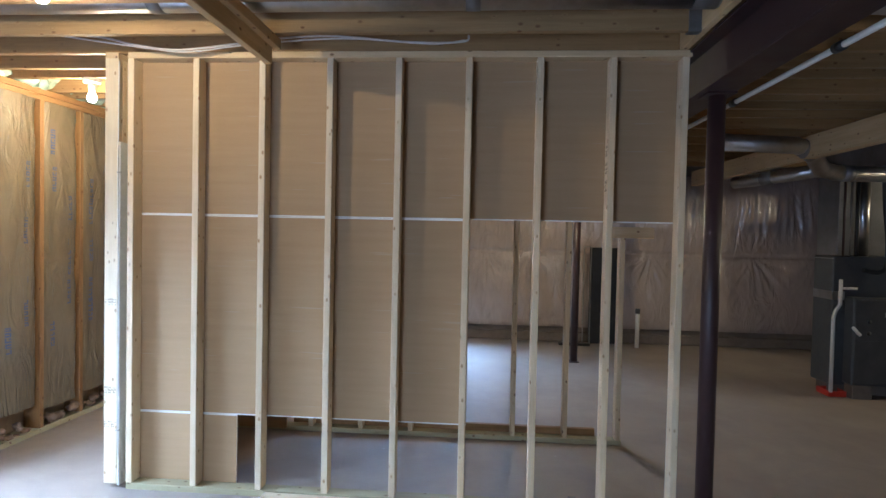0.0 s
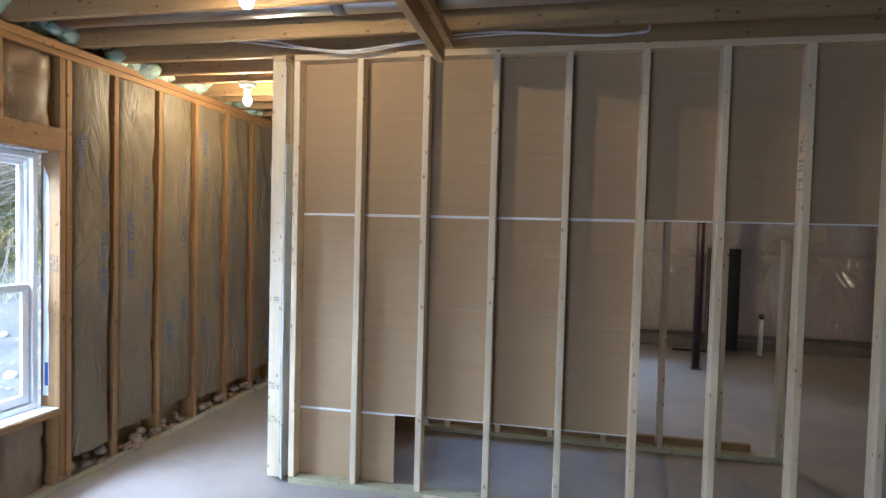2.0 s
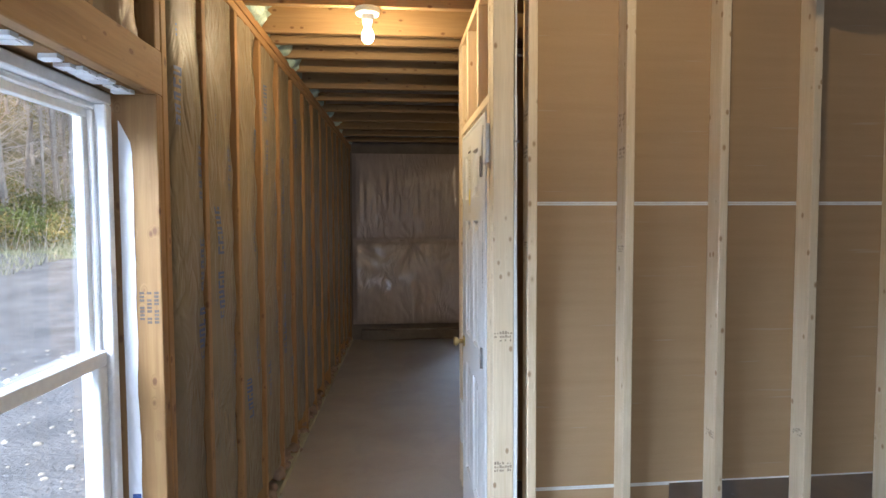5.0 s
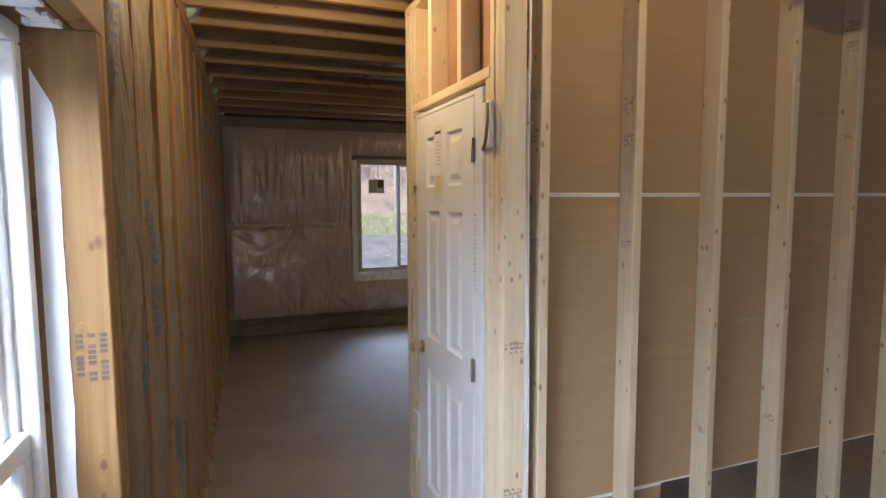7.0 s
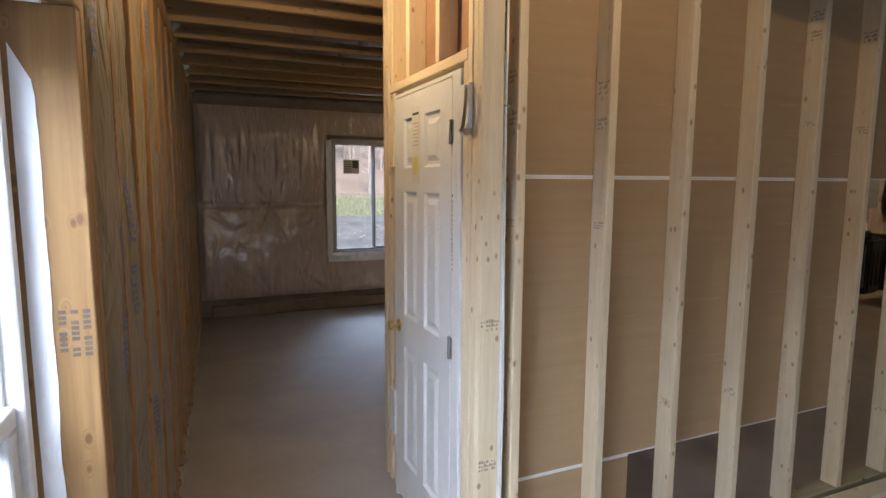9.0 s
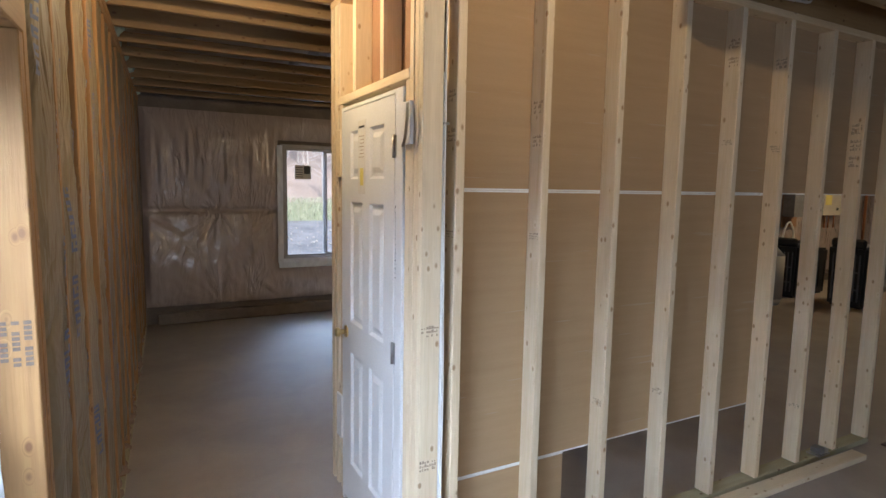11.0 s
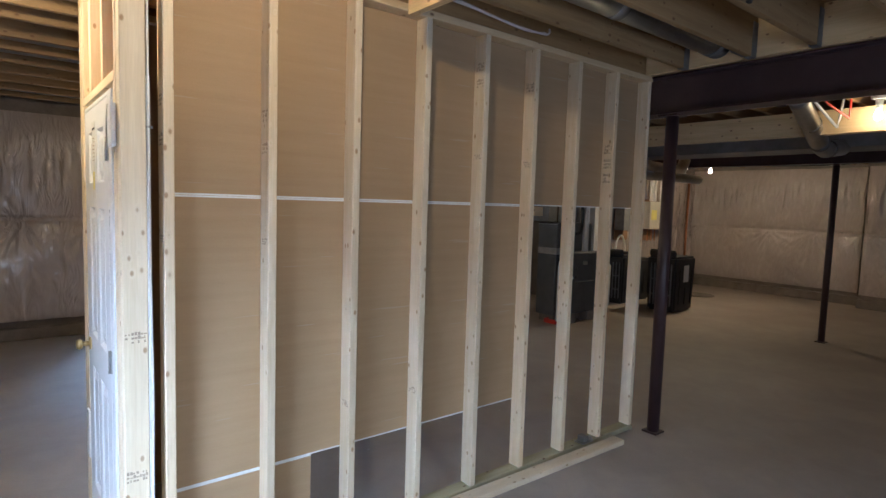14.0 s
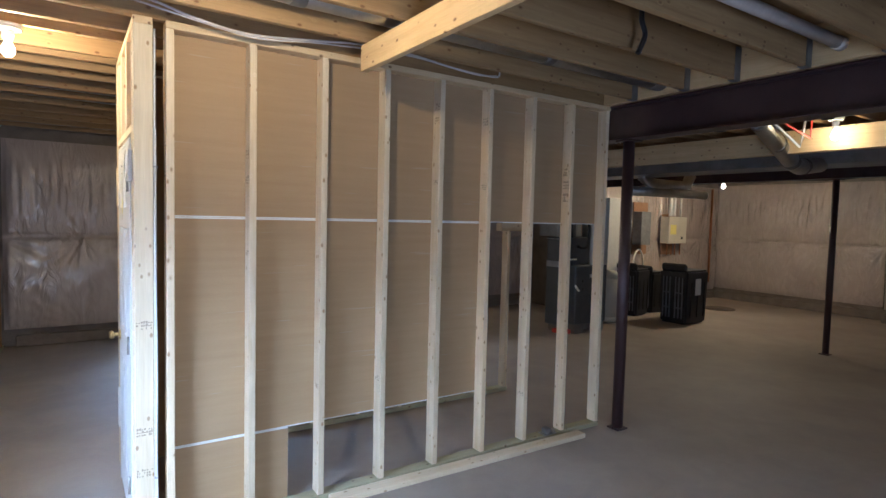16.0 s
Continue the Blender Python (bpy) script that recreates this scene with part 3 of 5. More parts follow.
def frame_ring(bm, x0, x1, y0, y1, z0, z1, w, wb=None, bevel=0.004, ax="x"):
    """A rectangular frame of four bars, w wide; ax is the axis that it faces."""
    wb = wb or w
    bars = [(y0, y0 + w, z0 + wb, z1 - w), (y1 - w, y1, z0 + wb, z1 - w), (y0, y1, z0, z0 + wb), (y0, y1, z1 - w, z1)]
    for a, b_, c, d in bars:
        if ax == "x":
            add_box(bm, x0, x1, a, b_, c, d, bevel)
        else:
            add_box(bm, a, b_, x0, x1, c, d, bevel)


win = empty("window_west", (0, 0, 0), "white vinyl double-hung window, closed, in the timber wall", "window", kind="structure")
bm = bmesh.new()
frame_ring(bm, FX0, FX1, WY0 + 0.012, WY1 - 0.035, 0.495, 2.0, 0.035)
frame_ring(bm, FX0 + 0.02, FX1 - 0.03, WY0 + 0.047, WY1 - 0.07, 0.53, 1.965, 0.02)
part("window_frame", bm, VINYL, win)
ya, yb = WY0 + 0.055, WY1 - 0.078
bm = bmesh.new()
frame_ring(bm, -3.50, -3.475, ya, yb, 0.535, 1.237, 0.045, 0.055)
part("lower_sash", bm, VINYL, win)
bm = bmesh.new()
frame_ring(bm, -3.53, -3.505, ya, yb, 1.19, 1.96, 0.04)
part("upper_sash", bm, VINYL, win)
for n, x, z0, z1 in (("pane", -3.489, 0.585, 1.197), ("pane", -3.519, 1.225, 1.925)):
    o = box_part(n, x, x + 0.004, ya + 0.03, yb - 0.03, z0, z1, GLASS, win)
    o.visible_shadow = False
box_part("sash_lock", -3.477, -3.46, 2.03, 2.1, 1.237, 1.25, VINYL, win, bevel=0.003)
box_part("sill_flashing", -3.46, -3.352, WY0, WY1, 0.4885, 0.494, WRAP, win, "white membrane folded over the sill")


def ragged(name, pts_y, x0, x1, mat, z0, z1, seed):
    """A thin membrane on the jack stud with a wavy torn edge."""
    rnd = random.Random(seed)
    bm = bmesh.new()
    n = 40
    rows = []
    for j in range(n + 1):
        z = z0 + (z1 - z0) * j / n
        xe = x1 + 0.006 * noise.noise((z * 5, seed, 0)) + 0.003 * noise.noise((z * 18, seed, 2))
        if z > z1 - 0.08:
            xe -= 0.5 * (z - z1 + 0.08)
        rows.append([bm.verts.new((x, pts_y - 0.002 - 0.003 * noise.noise((z * 6, x * 40, 4)), z)) for x in (x0, (x0 + xe) / 2, xe)])
    for a, b_ in zip(rows, rows[1:]):
        for k in range(2):
            bm.faces.new((a[k], a[k + 1], b_[k + 1], b_[k])).smooth = True
    return part(name, bm, mat, win)


ragged("membrane", WY1 - 0.001, -3.462, -3.422, WRAP, 0.56, 1.93, 3)
box_part("blue_tape", -3.45, -3.424, WY1 - 0.0045, WY1 - 0.003, 0.62, 0.76, BLUE, win, "dark blue tape on the membrane")
bm = bmesh.new()
rnd = random.Random(8)
for _ in range(46):
    y = rnd.uniform(WY0 + 0.02, WY1 - 0.03)
    add_box(bm, rnd.uniform(-3.455, -3.43), rnd.uniform(-3.41, -3.385), y, y + rnd.uniform(0.015, 0.04), 1.998 + rnd.uniform(0, 0.004), 2.009)
tagged(part("foam_strip", bm, WRAP, win), "torn white sealing strip above the frame")
# grade stamp on the jack stud
bm = bmesh.new()
for k in range(3):
    for j in range(9):
        if (j * 7 + k) % 5:
            add_box(bm, -3.413 + 0.022 * k, -3.399 + 0.022 * k, WY1 - 0.0012, WY1 - 0.0006, 1.3 + j * 0.0115, 1.308 + j * 0.0115)
part("grade_stamp", bm, DARK_STAMP, west, "dark unreadable grade stamp")

# the west wall stands a little out of square to the partition
turned = Matrix.Translation((-0.024, 0, 0)) @ Matrix.Translation((WX, 3.5, 0)) @ Matrix.Rotation(-0.03, 4, "Z") @ Matrix.Translation((-WX, -3.5, 0))
for o in scene.objects:
    if o not in earlier and o.parent is None:
        o.matrix_basis = turned @ o.matrix_basis

# ---- north wall ----
def film_wall(name, origin, across, out, w, z0, z1, seed, label, seam=1.36, puff=0.075, hole=None, step=0.02):
    rnd = random.Random(seed)
    h = z1 - z0
    pins = [k * 0.81 + rnd.uniform(-0.12, 0.12) for k in range(int(w / 0.81) + 2)]

    def depth(u, v):
        z = z0 + v
        part_h = (z - seam) / (z1 - seam) if z > seam else (seam - z) / (seam - z0)
        belly = math.sin(math.pi * min(max(part_h, 0.0), 1.0)) ** 0.6
        d = 0.012 + puff * belly * (0.8 + 0.5 * noise.noise((u * 0.9, z * 0.8, seed)))
        # pleats fanning from the pins in the seam and at the foot
        for pu in pins:
            du = u - pu
            if abs(du) < 0.8:
                fade = 1 - abs(du) / 0.8
                r = math.hypot(du, z - seam)
                a = math.atan2(du, z - seam)
                amp = 0.16 if z < seam else 0.05
                d += amp * (0.22 - abs(noise.noise((a * 4.5, pu * 3 + seed, r * 1.5)))) * math.exp(-r * 2.6) * min(1, r * 7) * fade
                r = math.hypot(du * 0.6, z - z0)
                a = math.atan2(du, z - z0 + 0.02)
                d += 0.085 * (0.2 - abs(noise.noise((a * 3.5, pu * 5 + seed, r)))) * math.exp(-r * 4) * min(1, r * 8) * fade
        # upright creases high in the upper row
        high = max(0.0, 1 - abs(z - 2.0) / 0.42)
        d += 0.085 * high * (0.3 - abs(noise.noise((u * 8.0, z * 0.9, seed + 5)))) + 0.038 * high * noise.noise((u * 21.0, z * 1.6, seed + 7))
        d += 0.016 * noise.noise((u * 5.0, z * 1.6, seed + 3)) + 0.006 * noise.noise((u * 17.0 + 2 * z, z * 9.0, seed + 9))
        if hole:
            (ua, ub, za, zb) = hole
            dist = max(ua - u, u - ub, za - z, z - zb)
            d *= min(1.0, max(0.0, dist / 0.22)) ** 0.6 if dist > 0 else 0
        d -= 0.03 * math.exp(-(((z - seam) / 0.018) ** 2))
        end = min(1.0, u / 0.06, (w - u) / 0.06)
        return d * max(0.15, end)

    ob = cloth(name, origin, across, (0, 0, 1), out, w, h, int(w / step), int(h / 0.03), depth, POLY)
    if hole:
        (ua, ub, za, zb) = hole
        bm = bmesh.new()
        bm.from_mesh(ob.data)
        o, a = Vector(origin), Vector(across)
        gone = []
        for f in bm.faces:
            c = f.calc_center_median()
            u = (c - o).dot(a)
            if ua < u < ub and za < c.z < zb:
                gone.append(f)
        bmesh.ops.delete(bm, geom=gone, context="FACES")
        bm.to_mesh(ob.data)
        bm.free()
    return tagged(ob, label, "wall insulation", kind="structure")


NWX0, NWX1, NWZ0, NWZ1 = -1.63, -0.42, 0.705, 2.2
film_wall("wall_north", (-3.21, NY, 0.215), (1, 0, 0), (0, -1, 0), 5.4 + 3.21, 0.215, 2.545, 3, "white plastic film over batts on the outside wall", hole=(NWX0 + 3.21 - 0.03, NWX1 + 3.21 + 0.03, NWZ0 - 0.03, NWZ1 + 0.03))
for x0, x1, z0, z1 in ((-3.53, NWX0, 0, SUB), (NWX1, 5.4, 0, SUB), (NWX0, NWX1, 0, NWZ0), (NWX0, NWX1, NWZ1, SUB)):
    wall_box("wall_north_backing", x0, x1, NY + 0.03, NY + 0.25, z0, z1)
film_wall("wall_utility", (5.4, 7.45, 0.2), (1, 0, 0), (0, -1, 0), EX - 5.4, 0.2, 2.545, 4, "white plastic film over batts behind the water heater", puff=0.05)
wall_box("wall_utility_backing", 5.4, 10.4, 7.48, 7.7, 0, SUB)
wall_box("wall_utility_return", 5.4, 5.6, 7.7, 8.9, 0, SUB)
film_wall("wall_east", (EX, 7.45, 0.24), (0, -1, 0), (-1, 0, 0), 3.4, 0.24, 2.6, 5, "white plastic film over batts on the far wall")
film_wall("wall_east_projection", (EX - 0.32, 4.02, 0.24), (0, -1, 0), (-1, 0, 0), 6.6, 0.24, 2.6, 6, "white plastic film over batts on the far wall")
film_wall("wall_east_return", (EX - 0.02, 4.04, 0.24), (-1, 0, 0), (0, 1, 0), 0.3, 0.24, 2.6, 7, "white plastic film round the corner of the wall", puff=0.01)
wall_box("wall_east_backing", EX + 0.03, EX + 0.3, -2.75, 7.7, 0, SUB)
wall_box("wall_east_core", EX - 0.29, EX + 0.03, -2.6, 4.02, 0, SUB)
# footing ledges under the film
for b in ((-3.1, 5.4, NY - 0.05, NY + 0.03, 0, 0.14), (5.6, EX, 7.39, 7.48, 0, 0.15), (EX - 0.07, EX + 0.03, 4.03, 7.39, 0, 0.17), (EX - 0.4, EX - 0.29, -2.6, 4.03, 0, 0.17)):
    bm = bmesh.new()
    add_box(bm, *b, 0.012)
    tagged(part("baseboard", bm, FOOTING), "rough concrete ledge at the foot of the wall", "ledge", kind="structure")

# window in the north wall
nwin = empty("window_north", (0, 0, 0), "white vinyl sliding window in the film-covered wall", "window", kind="structure")
bm = bmesh.new()
frame_ring(bm, NY - 0.02, NY + 0.1, NWX0, NWX1, NWZ0, NWZ1, 0.05, ax="y")
part("window_frame", bm, DIM_VINYL, nwin)
mid = -1.05
bm = bmesh.new()
frame_ring(bm, NY + 0.0, NY + 0.03, NWX0 + 0.05, mid + 0.02, NWZ0 + 0.05, NWZ1 - 0.05, 0.025, ax="y")
part("sash", bm, DIM_VINYL, nwin)
bm = bmesh.new()
frame_ring(bm, NY + 0.035, NY + 0.065, mid - 0.02, NWX1 - 0.05, NWZ0 + 0.05, NWZ1 - 0.05, 0.04, ax="y")
part("sash", bm, DIM_VINYL, nwin)
for x0, x1, y in ((NWX0 + 0.06, mid, NY + 0.012), (mid, NWX1 - 0.06, NY + 0.048)):
    o = box_part("pane", x0, x1, y, y + 0.004, NWZ0 + 0.06, NWZ1 - 0.06, GLASS, nwin)
    o.visible_shadow = False
bm = bmesh.new()
add_box(bm, -1.455, -1.245, NY + 0.009, NY + 0.0105, 1.76, 1.94, mat=0)
add_box(bm, -1.335, -1.255, NY + 0.0075, NY + 0.009, 1.83, 1.93, mat=1)
for k in range(5):
    add_box(bm, -1.445, -1.35, NY + 0.0075, NY + 0.009, 1.785 + 0.03 * k, 1.795 + 0.03 * k, mat=1)
part("window_label", bm, [PALE, GREYC], nwin, "pale paper label with unreadable dark print")
cloth("torn_film", (NWX0 - 0.05, NY - 0.035, NWZ0 - 0.09), (1, 0, 0), (0, 0, 1), (0, -1, 0), NWX1 - NWX0 + 0.1, 0.12, 60, 6,
      lambda u, v: 0.03 * noise.noise((u * 12, v * 20, 1)) + 0.02, WRAP, nwin, "crumpled torn film along the sill")
cloth("torn_film", (NWX0 - 0.06, NY - 0.035, NWZ0 - 0.02), (1, 0, 0), (0, 0, 1), (0, -1, 0), 0.07, NWZ1 - NWZ0, 4, 50,
      lambda u, v: 0.025 * noise.noise((u * 20, v * 9, 6)) + 0.015, WRAP, nwin, "torn film edge beside the frame")

# ---- back wall of the closet, bare studs ----
back = empty("wall_back", (0, 0, 0), "bare timber stud wall, not yet boarded", "wall", kind="structure")
BY = 4.31
board("sole_plate", -2.18, 1.115, BY, BY + 0.089, 0, 0.038, GREEN, back, "green treated timber sole plate")
board("top_plate", -2.18, 1.115, BY, BY + 0.089, 2.618, 2.655, PLATE, back)
for k in range(9):
    x = 1.065 - 0.402 * k
    if x > -2.2:
        board("stud", x, x + 0.038, BY + 0.001, BY + 0.088, 0.038, 1.6 if k == 0 else 2.618, PLATE, back)
board("header", 0.985, 1.318, BY, BY + 0.088, 1.6, 1.685, PLATE, back)
bm = bmesh.new()
add_box(bm, -2.18, -1.52, BY - 0.0135, BY - 0.001, 0.02, 2.6)
part("gypsum_panel", bm, PAPER, back)
o = board("floor_board", -1.5, 0.93, BY + 0.092, BY + 0.13, 0.0, 0.089, BROWN_WOOD)
tagged(o, "warm brown timber board on edge behind the sole plate", "board")
# ---- door ----
def door_leaf():
    e = empty("door_hall", (0, 0, 0), "white six-panel moulded door, closed, in a new frame", "door", kind="structure")
    y0, y1, z0, z1 = 3.43, 4.1, 0.03, 2.065
    xf = SX0 - 0.004
    bm = bmesh.new()
    add_box(bm, xf + 0.012, xf + 0.04, y0, y1, z0, z1)
    w = y1 - y0
    st = 0.115
    cx = (y0 + y1) / 2
    cols = ((y0 + st, cx - 0.045), (cx + 0.045, y1 - st))
    rows = ((0.22, 0.82), (0.98, 1.59), (1.70, 1.93))
    rows = tuple((z0 + a, z0 + b_) for a, b_ in rows)
    ys = [y0, cols[0][0], cols[0][1], cols[1][0], cols[1][1], y1]
    for a, b_ in ((0, 1), (2, 3), (4, 5)):
        add_box(bm, xf, xf + 0.0125, ys[a], ys[b_], z0, z1)
    zs = [z0, *[v for r in rows for v in r], z1]
    for c in cols:
        for k in range(0, 8, 2):
            add_box(bm, xf, xf + 0.0125, c[0], c[1], zs[k], zs[k + 1])
    # raised fields with sloping moulding
    for c in cols:
        for r in rows:
            for (i0, x_0, i1, x_1) in ((0.0, xf, 0.012, xf + 0.0115), (0.012, xf + 0.0115, 0.026, xf + 0.0115), (0.026, xf + 0.0115, 0.05, xf + 0.0015)):
                o_ = [(c[0] + i0, r[0] + i0), (c[1] - i0, r[0] + i0), (c[1] - i0, r[1] - i0), (c[0] + i0, r[1] - i0)]
                n_ = [(c[0] + i1, r[0] + i1), (c[1] - i1, r[0] + i1), (c[1] - i1, r[1] - i1), (c[0] + i1, r[1] - i1)]
                ov = [bm.verts.new((x_0 - 0.0005, *p)) for p in o_]
                nv = [bm.verts.new((x_1 - 0.0005, *p)) for p in n_]
                for k in range(4):
                    bm.faces.new((ov[k], nv[k], nv[(k + 1) % 4], ov[(k + 1) % 4]))
            i = 0.05
            bm.faces.new([bm.verts.new((xf + 0.001, *p)) for p in ((c[0] + i, r[0] + i), (c[0] + i, r[1] - i), (c[1] - i, r[1] - i), (c[1] - i, r[0] + i))])
    bmesh.ops.recalc_face_normals(bm, faces=bm.faces[:])
    part("leaf", bm, WHITE, e)
    bm = bmesh.new()
    add_box(bm, SX0 - 0.004, SX1 + 0.012, y0 - 0.08, y0 - 0.004, 0, 2.087, 0.002)
    add_box(bm, SX0 - 0.004, SX1 + 0.012, y1 + 0.004, y1 + 0.024, 0, 2.087, 0.002)
    add_box(bm, SX0 - 0.004, SX1 + 0.012, y0 - 0.004, y1 + 0.004, 2.069, 2.087, 0.002)
    add_box(bm, SX0 + 0.045, SX0 + 0.06, y0 - 0.004, y0 + 0.008, 0.01, 2.069)
    part("jamb", bm, WHITE, e)
    for z in (0.24, 1.0, 1.86):
        bm = bmesh.new()
        add_box(bm, xf - 0.0025, xf, y0 + 0.003, y0 + 0.02, z - 0.045, z + 0.045, 0.001)
        add_box(bm, xf - 0.0025, xf + 0.004, y0 - 0.02, y0 - 0.003, z - 0.045, z + 0.045, 0.001)
        add_cyl(bm, (xf - 0.006, y0, z - 0.047), (xf - 0.006, y0, z + 0.047), 0.006, 10)
        part("hinge", bm, HINGE, e, "steel butt hinge")
    bm = bmesh.new()
    ky, kz = y1 - 0.05, 0.945
    add_cyl(bm, (xf, ky, kz), (xf - 0.008, ky, kz), 0.031, 24)
    add_cyl(bm, (xf - 0.008, ky, kz), (xf - 0.035, ky, kz), 0.012, 16)
    add_cyl(bm, (xf - 0.035, ky, kz), (xf - 0.048, ky, kz), 0.018, 20, 0.027)
    add_cyl(bm, (xf - 0.048, ky, kz), (xf - 0.062, ky, kz), 0.027, 20, 0.02)
    part("door_knob", bm, BRASS, e, "antique brass door knob")
    bm = bmesh.new()
    add_box(bm, xf - 0.0015, xf - 0.0007, 3.77, 3.87, 1.66, 2.0)
    add_box(bm, xf - 0.0024, xf - 0.0015, 3.795, 3.84, 1.70, 1.78, mat=1)
    add_box(bm, xf - 0.0024, xf - 0.0015, 3.785, 3.86, 1.965, 1.975, mat=2)
    for k in range(7):
        add_box(bm, xf - 0.0022, xf - 0.0015, 3.79, 3.855 - 0.01 * (k % 3), 1.83 + 0.016 * k, 1.833 + 0.016 * k, mat=3)
    part("paper_tag", bm, [PALE, YELLOW, BLACK, STAMP], e, "white instruction sheet with a yellow patch")
    # hand-written note on the jamb, unreadable
    bm = bmesh.new()
    rnd = random.Random(2)
    z = 1.32
    while z < 1.62:
        add_box(bm, SX0 - 0.0048, SX0 - 0.0042, y0 - 0.018, y0 - 0.008 - rnd.uniform(0, 0.004), z, z + 0.003)
        add_box(bm, SX0 - 0.0048, SX0 - 0.0042, y0 - 0.018 + rnd.uniform(0, 0.006), y0 - 0.015 + rnd.uniform(0, 0.006), z, z + rnd.uniform(0.006, 0.012))
        z += rnd.uniform(0.012, 0.022)
    part("note", bm, BLACK, e, "small dark handwriting, unreadable")
    return e


door_leaf()

# shim block with a metal strap beside the door head
o = box_part("shim_block", SX0 - 0.018, SX0 - 0.001, 3.255, 3.345, 1.86, 2.02, WHITE, None, bevel=0.002)
tagged(o, "white painted shim block nailed beside the door head", "shim")
bm = bmesh.new()
pts = bent([(SX0 - 0.03, 3.25, 2.01), (SX0 - 0.034, 3.242, 1.95), (SX0 - 0.03, 3.27, 1.88), (SX0 - 0.022, 3.31, 1.85)], 5)
rows = [[bm.verts.new((p.x + dx, p.y + dy, p.z)) for dx, dy in ((-0.001, -0.013), (0.001, -0.013), (0.001, 0.013), (-0.001, 0.013))] for p in pts]
for a, b_ in zip(rows, rows[1:]):
    for k in range(4):
        bm.faces.new((a[k], a[(k + 1) % 4], b_[(k + 1) % 4], b_[k]))
bm.faces.new(rows[0][::-1])
bm.faces.new(rows[-1])
tagged(part("strap", bm, GALV), "bent galvanised strap on the shim block", "strap")
for z in (0.45, 1.86):
    o = box_part("shim", SX0 - 0.012, SX0 - 0.001, 4.125, 4.2, z - 0.12, z + 0.12, STUD if z > 1 else PALE, None, bevel=0.002)
    tagged(o, "thin pale shim at the latch side of the door frame", "shim")

# thin conduit and cable down the corner
bm = bmesh.new()
add_path(bm, bent([(-2.178, YF - 0.004, 2.6), (-2.18, YF - 0.006, 1.9), (-2.176, YF - 0.004, 1.35), (-2.172, YF - 0.006, 0.9), (-2.175, YF - 0.008, 0.45), (-2.168, YF - 0.006, 0.03)], 8), 0.0045, 8)
tagged(part("cable_down", bm, PALE), "thin pale cable running down the corner post", "cable")
for z in (1.93, 0.36):
    o = box_part("nail", -2.186, -2.165, YF - 0.012, YF, z, z + 0.008, HINGE)
    tagged(o, "bent steel nail in the corner post", "nail")


# grade stamps on the wide faces of studs
def stamp(x, y, z, face, w=0.035, h=0.05):
    """face 'x': on a side facing west; 'y': on the front."""
    bm = bmesh.new()
    rnd = random.Random(int(x * 100) + int(z * 100))
    n = 7
    for i in range(n):
        for j in range(3):
            if rnd.random() < 0.25:
                continue
            a, b_ = -w / 2 + w * i / n, z - h / 2 + h * j / 3
            a1, b1 = a + w / n * rnd.uniform(0.4, 0.9), b_ + h / 3 * rnd.uniform(0.3, 0.85)
            if face == "y":
                add_box(bm, x + a, x + a1, y - 0.0006, y - 0.0001, b_, b1)
            else:
                add_box(bm, x - 0.0006, x - 0.0001, y + a, y + a1, b_, b1)
    return part("grade_stamp", bm, STAMP, front, "faint dark grade stamp")


S = lambda k: X1 + 0.4064 * (k - 1)
for z in (1.15, 0.61, 0.40):
    stamp(-2.227, YF, z, "y", 0.075, 0.045)
for k, z, h in ((1, 2.05, 0.05), (1, 1.9, 0.05), (1, 1.52, 0.03), (2, 2.04, 0.06), (2, 1.9, 0.05), (2, 1.5, 0.03), (3, 0.70, 0.035), (4, 0.69, 0.035), (5, 1.955, 0.03), (5, 2.36, 0.05), (5, 2.45, 0.05),
                (6, 1.94, 0.04), (6, 2.4, 0.06), (7, 0.4, 0.03), (8, 1.9, 0.07), (8, 2.0, 0.07), (8, 2.1, 0.07), (9, 1.95, 0.05), (9, 2.08, 0.05), (9, 1.55, 0.03)):
    stamp(S(k), 3.222, z, "x", 0.06, h)

# ---- dropped header hanging from the joists ----
drop = empty("dropped_header", (0, 0, 0), "pale dropped header of two boards under the joists", "header beam")
board("face_board", -1.186, -1.146, -2.55, 2.95, 2.51, 2.652, BEAMW, drop)
board("face_board", -1.142, -1.104, -2.55, 2.97, 2.595, 2.652, BEAMW, drop)

